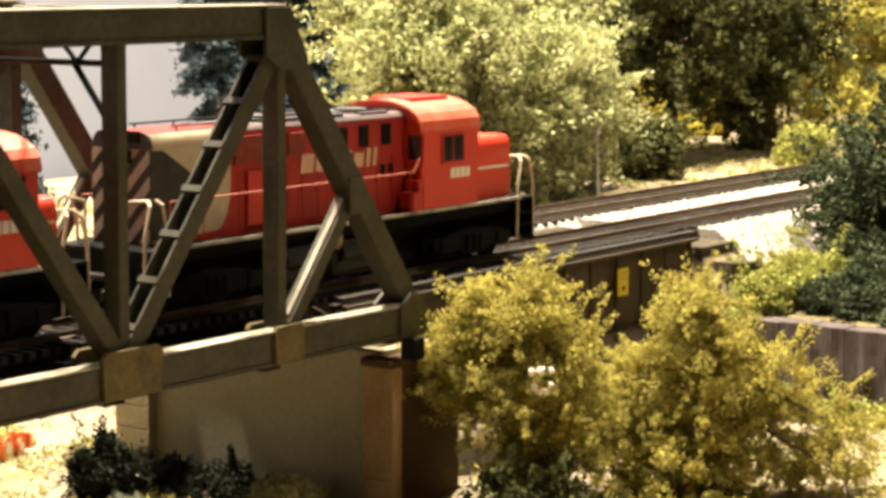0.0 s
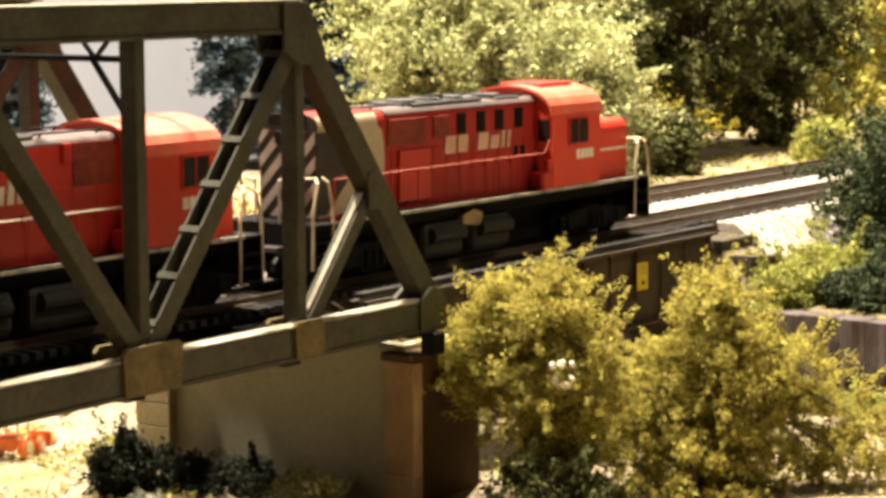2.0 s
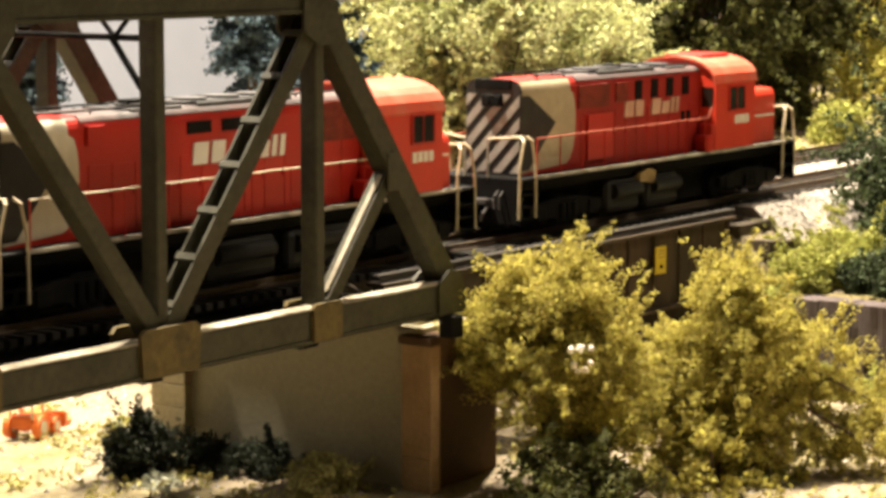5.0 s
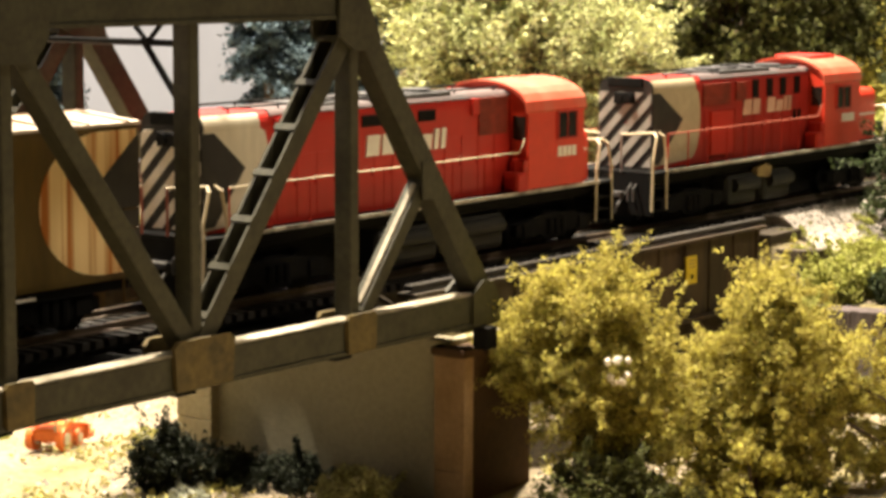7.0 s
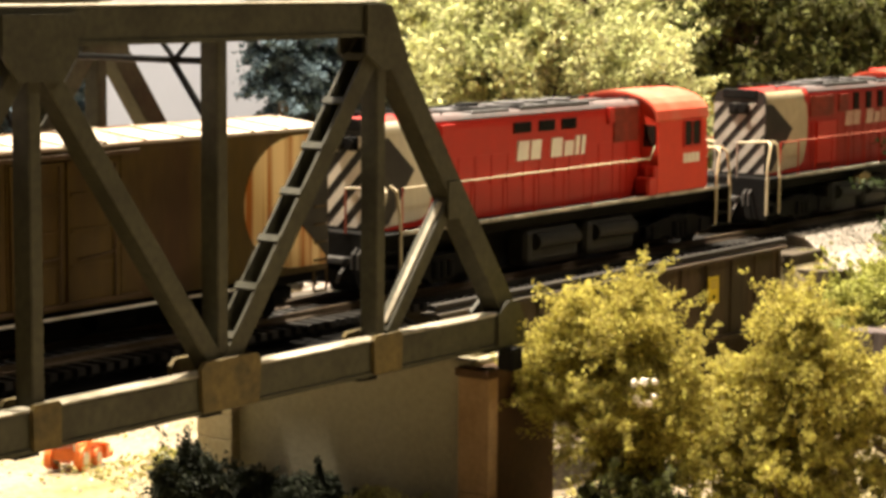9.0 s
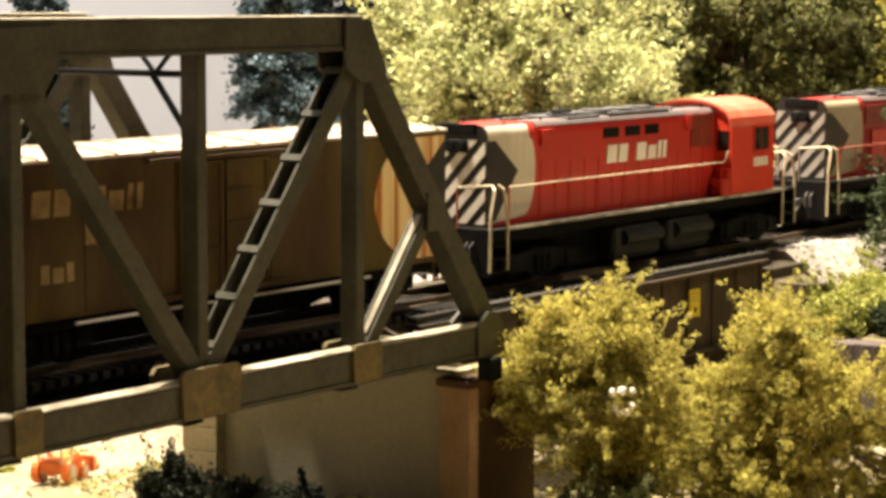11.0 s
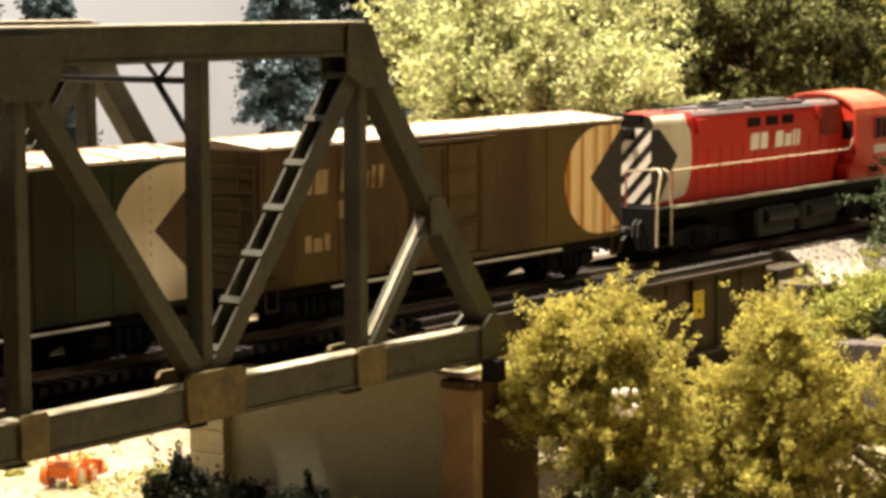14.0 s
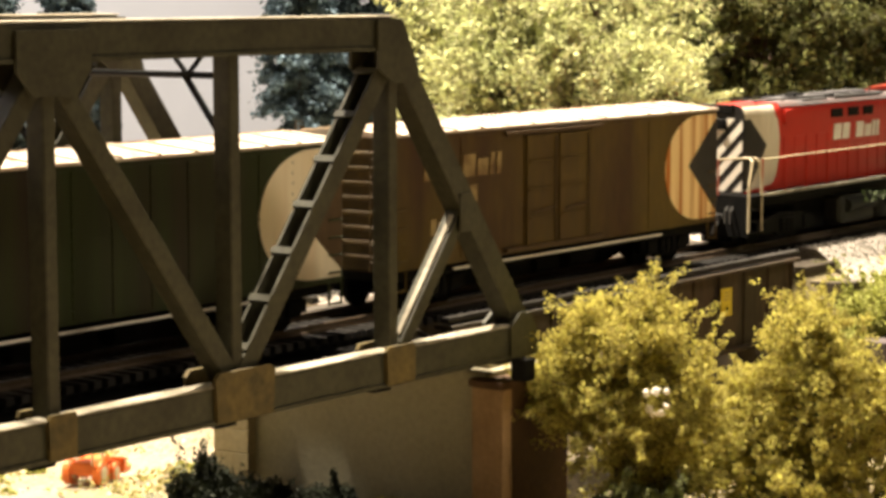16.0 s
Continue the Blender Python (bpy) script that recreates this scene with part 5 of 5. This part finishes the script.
# low planting at the pier's foot
for k, (x, y, z, r, c) in enumerate(((-0.030, 0.085, -0.062, (0.012, 0.010, 0.018), "yew"), (-0.010, 0.075, -0.064, (0.014, 0.010, 0.012), "yew"), (-0.016, 0.098, -0.062, (0.009, 0.007, 0.010), "grey"), (-0.036, 0.072, -0.064, (0.010, 0.007, 0.006), "grey"),
                                     (0.000, 0.060, -0.064, (0.012, 0.008, 0.010), "yew"), (-0.010, 0.032, -0.064, (0.012, 0.009, 0.011), "tuft"))):
    shrub("shrub", "small dark evergreen bush at the pier's foot" if c == "yew" else "pale dry bush at the pier's foot", x, y, z, r, c, 110 + k, 120, 130, 0.0007, 0.0034)


def tufts():
    rng = np.random.default_rng(7)
    pts = []
    for _ in range(5200):
        x, y = rng.uniform(-0.20, 0.22), rng.uniform(-0.14, 0.36)
        if noise.noise((x * 35, y * 35, 9)) < -0.05 or (-0.002 < x < 0.036 and -0.002 < y < 0.11):
            continue
        z = height(x, y)
        k = rng.integers(4, 10)
        pts.append(np.array((x, y, z + 0.0012)) + rng.normal(size=(k, 3)) * np.array((0.0016, 0.0016, 0.0008)))
    out = ([], [])
    leaves(rng, np.concatenate(pts), 0.0011, out)
    tagged(raw("ground_cover", out[0], out[1], LEAF["tuft"]), "straw-green flock tufts on the ravine floor", "ground cover", kind="stuff")
    pts = []
    for _ in range(4200):
        x, y = rng.uniform(0.2, 0.95), rng.uniform(-0.01, 0.33)
        if 0.028 < y < 0.135 or noise.noise((x * 30, y * 30, 2)) < -0.1 or x < 0.225:
            continue
        z = height(x, y)
        pts.append(np.array((x, y, z + 0.0010)) + rng.normal(size=(7, 3)) * np.array((0.0018, 0.0018, 0.0007)))
    out = ([], [])
    leaves(rng, np.concatenate(pts), 0.0012, out)
    tagged(raw("ground_cover", out[0], out[1], LEAF["tuft"]), "straw-green flock tufts along the banks", "ground cover", kind="stuff")


def flock_clumps():
    rng = np.random.default_rng(17)
    out = ([], [])
    for _ in range(420):
        x, y = rng.uniform(-0.16, 0.10), rng.uniform(0.09, 0.36)
        if noise.noise((x * 22, y * 22, 5)) < 0.02 or x > 0.06 and y > 0.11 or (-0.004 < x < 0.040 and y < 0.115):
            continue
        r = rng.uniform(0.0015, 0.0040)
        q = rng.normal(size=(70, 3))
        q /= np.linalg.norm(q, axis=1)[:, None]
        q[:, 2] = abs(q[:, 2]) * 0.8
        leaves(rng, np.array((x, y, height(x, y))) + q * r, 0.0008, out)
    for _ in range(330):
        x, y = rng.uniform(0.224, 0.42), rng.uniform(0.000, 0.034)
        if y > 0.030 or noise.noise((x * 45, y * 60, 3)) < -0.12 or (x < 0.232 and y > 0.018):
            continue
        r = rng.uniform(0.0014, 0.0036)
        q = rng.normal(size=(60, 3))
        q /= np.linalg.norm(q, axis=1)[:, None]
        q[:, 2] = abs(q[:, 2]) * 0.8
        leaves(rng, np.array((x, y, height(x, y))) + q * r, 0.0008, out)
    tagged(raw("flock_clumps", out[0], out[1], LEAF["shrub"]), "green flock clumps scattered on the ravine floor", "ground cover", kind="stuff")
    verts, faces = [], []
    for _ in range(2600):
        x, y = rng.uniform(-0.18, 0.20), rng.uniform(-0.13, 0.34)
        if -0.003 < x < 0.038 and -0.003 < y < 0.115:
            continue
        z, r, a, i = height(x, y), rng.uniform(0.0004, 0.0016), rng.uniform(0, 6.28), len(verts)
        for k in range(4):
            verts.append((x + r * math.cos(a + 1.57 * k) * rng.uniform(0.7, 1.2), y + r * math.sin(a + 1.57 * k) * rng.uniform(0.7, 1.2), z - 0.0003))
        verts.append((x, y, z + r * rng.uniform(0.5, 0.9)))
        faces += [(i + k, i + (k + 1) % 4, i + 4) for k in range(4)]
    tagged(raw("pebbles", verts, faces, STONES), "loose pale pebbles on the ravine floor", "stones", kind="stuff")


tufts()
flock_clumps()


# ---- small things ----
def line_pole():
    P = thing("signal_pole", "thin grey metal pole with a small box beside the far track", "pole", at=(0.350, 0.148, -0.004))
    bm = bmesh.new()
    tapered(bm, [(0, 0, 0), (-0.001, 0, 0.018), (-0.002, 0, 0.036)], 0.0007, 0.0006)
    part("post", bm, SILVER, P)
    bm = bmesh.new()
    box(bm, (-0.0040, -0.0014, 0.0300), (-0.0005, 0.0014, 0.0345), 0.0003)
    part("box", bm, SILVER, P)


def track_machine():
    """A small orange tractor with bucket on the ravine floor."""
    z = height(-0.010, 0.150) + 0.0005
    M = thing("tractor", "small orange tractor with a loader on the ground", "tractor", at=(-0.010, 0.150, z))
    M.matrix_basis = pose(-0.010, 0.150, z, 0, 0, 20)
    bm = bmesh.new()
    box(bm, (-0.009, -0.004, 0.0035), (0.004, 0.004, 0.0075), 0.0008)
    part("body", bm, ORANGE, M)
    bm = bmesh.new()
    box(bm, (-0.0095, -0.0042, 0.0120), (-0.001, 0.0042, 0.0130), 0.0004)
    for x in (-0.009, -0.0015):
        for y in (-0.0038, 0.0038):
            rod(bm, [(x, y, 0.007), (x, y, 0.0122)], 0.0004, 5)
    part("canopy", bm, CREAM, M)
    bm = bmesh.new()
    for y in (-0.0046, 0.0046):
        beam(bm, (-0.001, y, 0.008), (0.010, y, 0.0040), 0.0008, 0.0012)
    prism(bm, [(0.0095, 0.0010), (0.0140, 0.0010), (0.0150, 0.0030), (0.0120, 0.0022), (0.0105, 0.0060), (0.0095, 0.0060)], -0.006, 0.006)
    part("loader", bm, ORANGE, M)
    for x, r in ((-0.006, 0.0040), (0.0035, 0.0028)):
        for y in (-0.0050, 0.0050):
            bm = bmesh.new()
            disc(bm, (x, y, r), r, 0.0024, (0, 1, 0), 16)
            w = part("wheel", bm, ORANGE, M)
            bm = bmesh.new()
            disc(bm, (x, y, r), r * 0.55, 0.0028, (0, 1, 0), 14)
            part("rim", bm, CREAM, w)


def paper_scrap():
    N = thing("paper_scrap", "crumpled white scraps caught among ochre tree leaves", "scrap", at=(0.0150, -0.0382, -0.0150))
    rng = random.Random(3)
    for dx, dz, r in ((-0.0028, 0.0030, 0.0011), (-0.0004, 0.0036, 0.0013), (0.0026, 0.0034, 0.0010), (-0.0022, -0.0012, 0.0012), (0.0010, -0.0024, 0.0012), (0.0026, -0.0006, 0.0010), (-0.0008, -0.0028, 0.0010)):
        bm = bmesh.new()
        bmesh.ops.create_icosphere(bm, subdivisions=1, radius=r, matrix=Matrix.Translation((0.577 * dx, -0.817 * dx, dz)))
        for v in bm.verts:
            v.co += Vector((rng.uniform(-1, 1), rng.uniform(-1, 1), rng.uniform(-1, 1))) * r * 0.35
        part("scrap", bm, WHITE, N)


line_pole()
track_machine()
paper_scrap()


# ---- the train's motion ----
CAB = [(0, -0.102), (0.5, -0.0865), (1, -0.071), (1.5, -0.0555), (2, -0.040), (2.5, -0.0245), (3, -0.009), (3.5, 0.007), (4, 0.0232), (6.5, 0.101), (7, 0.1165), (7.5, 0.1325),
       (8, 0.149), (8.5, 0.165), (9, 0.181), (11.5, 0.261), (12, 0.2775), (12.5, 0.294), (13, 0.310), (13.5, 0.326), (14, 0.342), (14.5, 0.357), (15, 0.3715), (15.5, 0.381), (16, 0.3865)]


def motions():
    for ob, ahead, slack in ((loco_front, 0.1965, 0.0007), (loco_second, 0.0, 0.0), (car_ochre, -0.2075, 0.0), (car_green, -0.4125, 0.0)):
        walk(ob, [(t, pose(x + ahead + slack * min(t, 9), TRACK_Y, RAIL_Z)) for t, x in CAB])


motions()
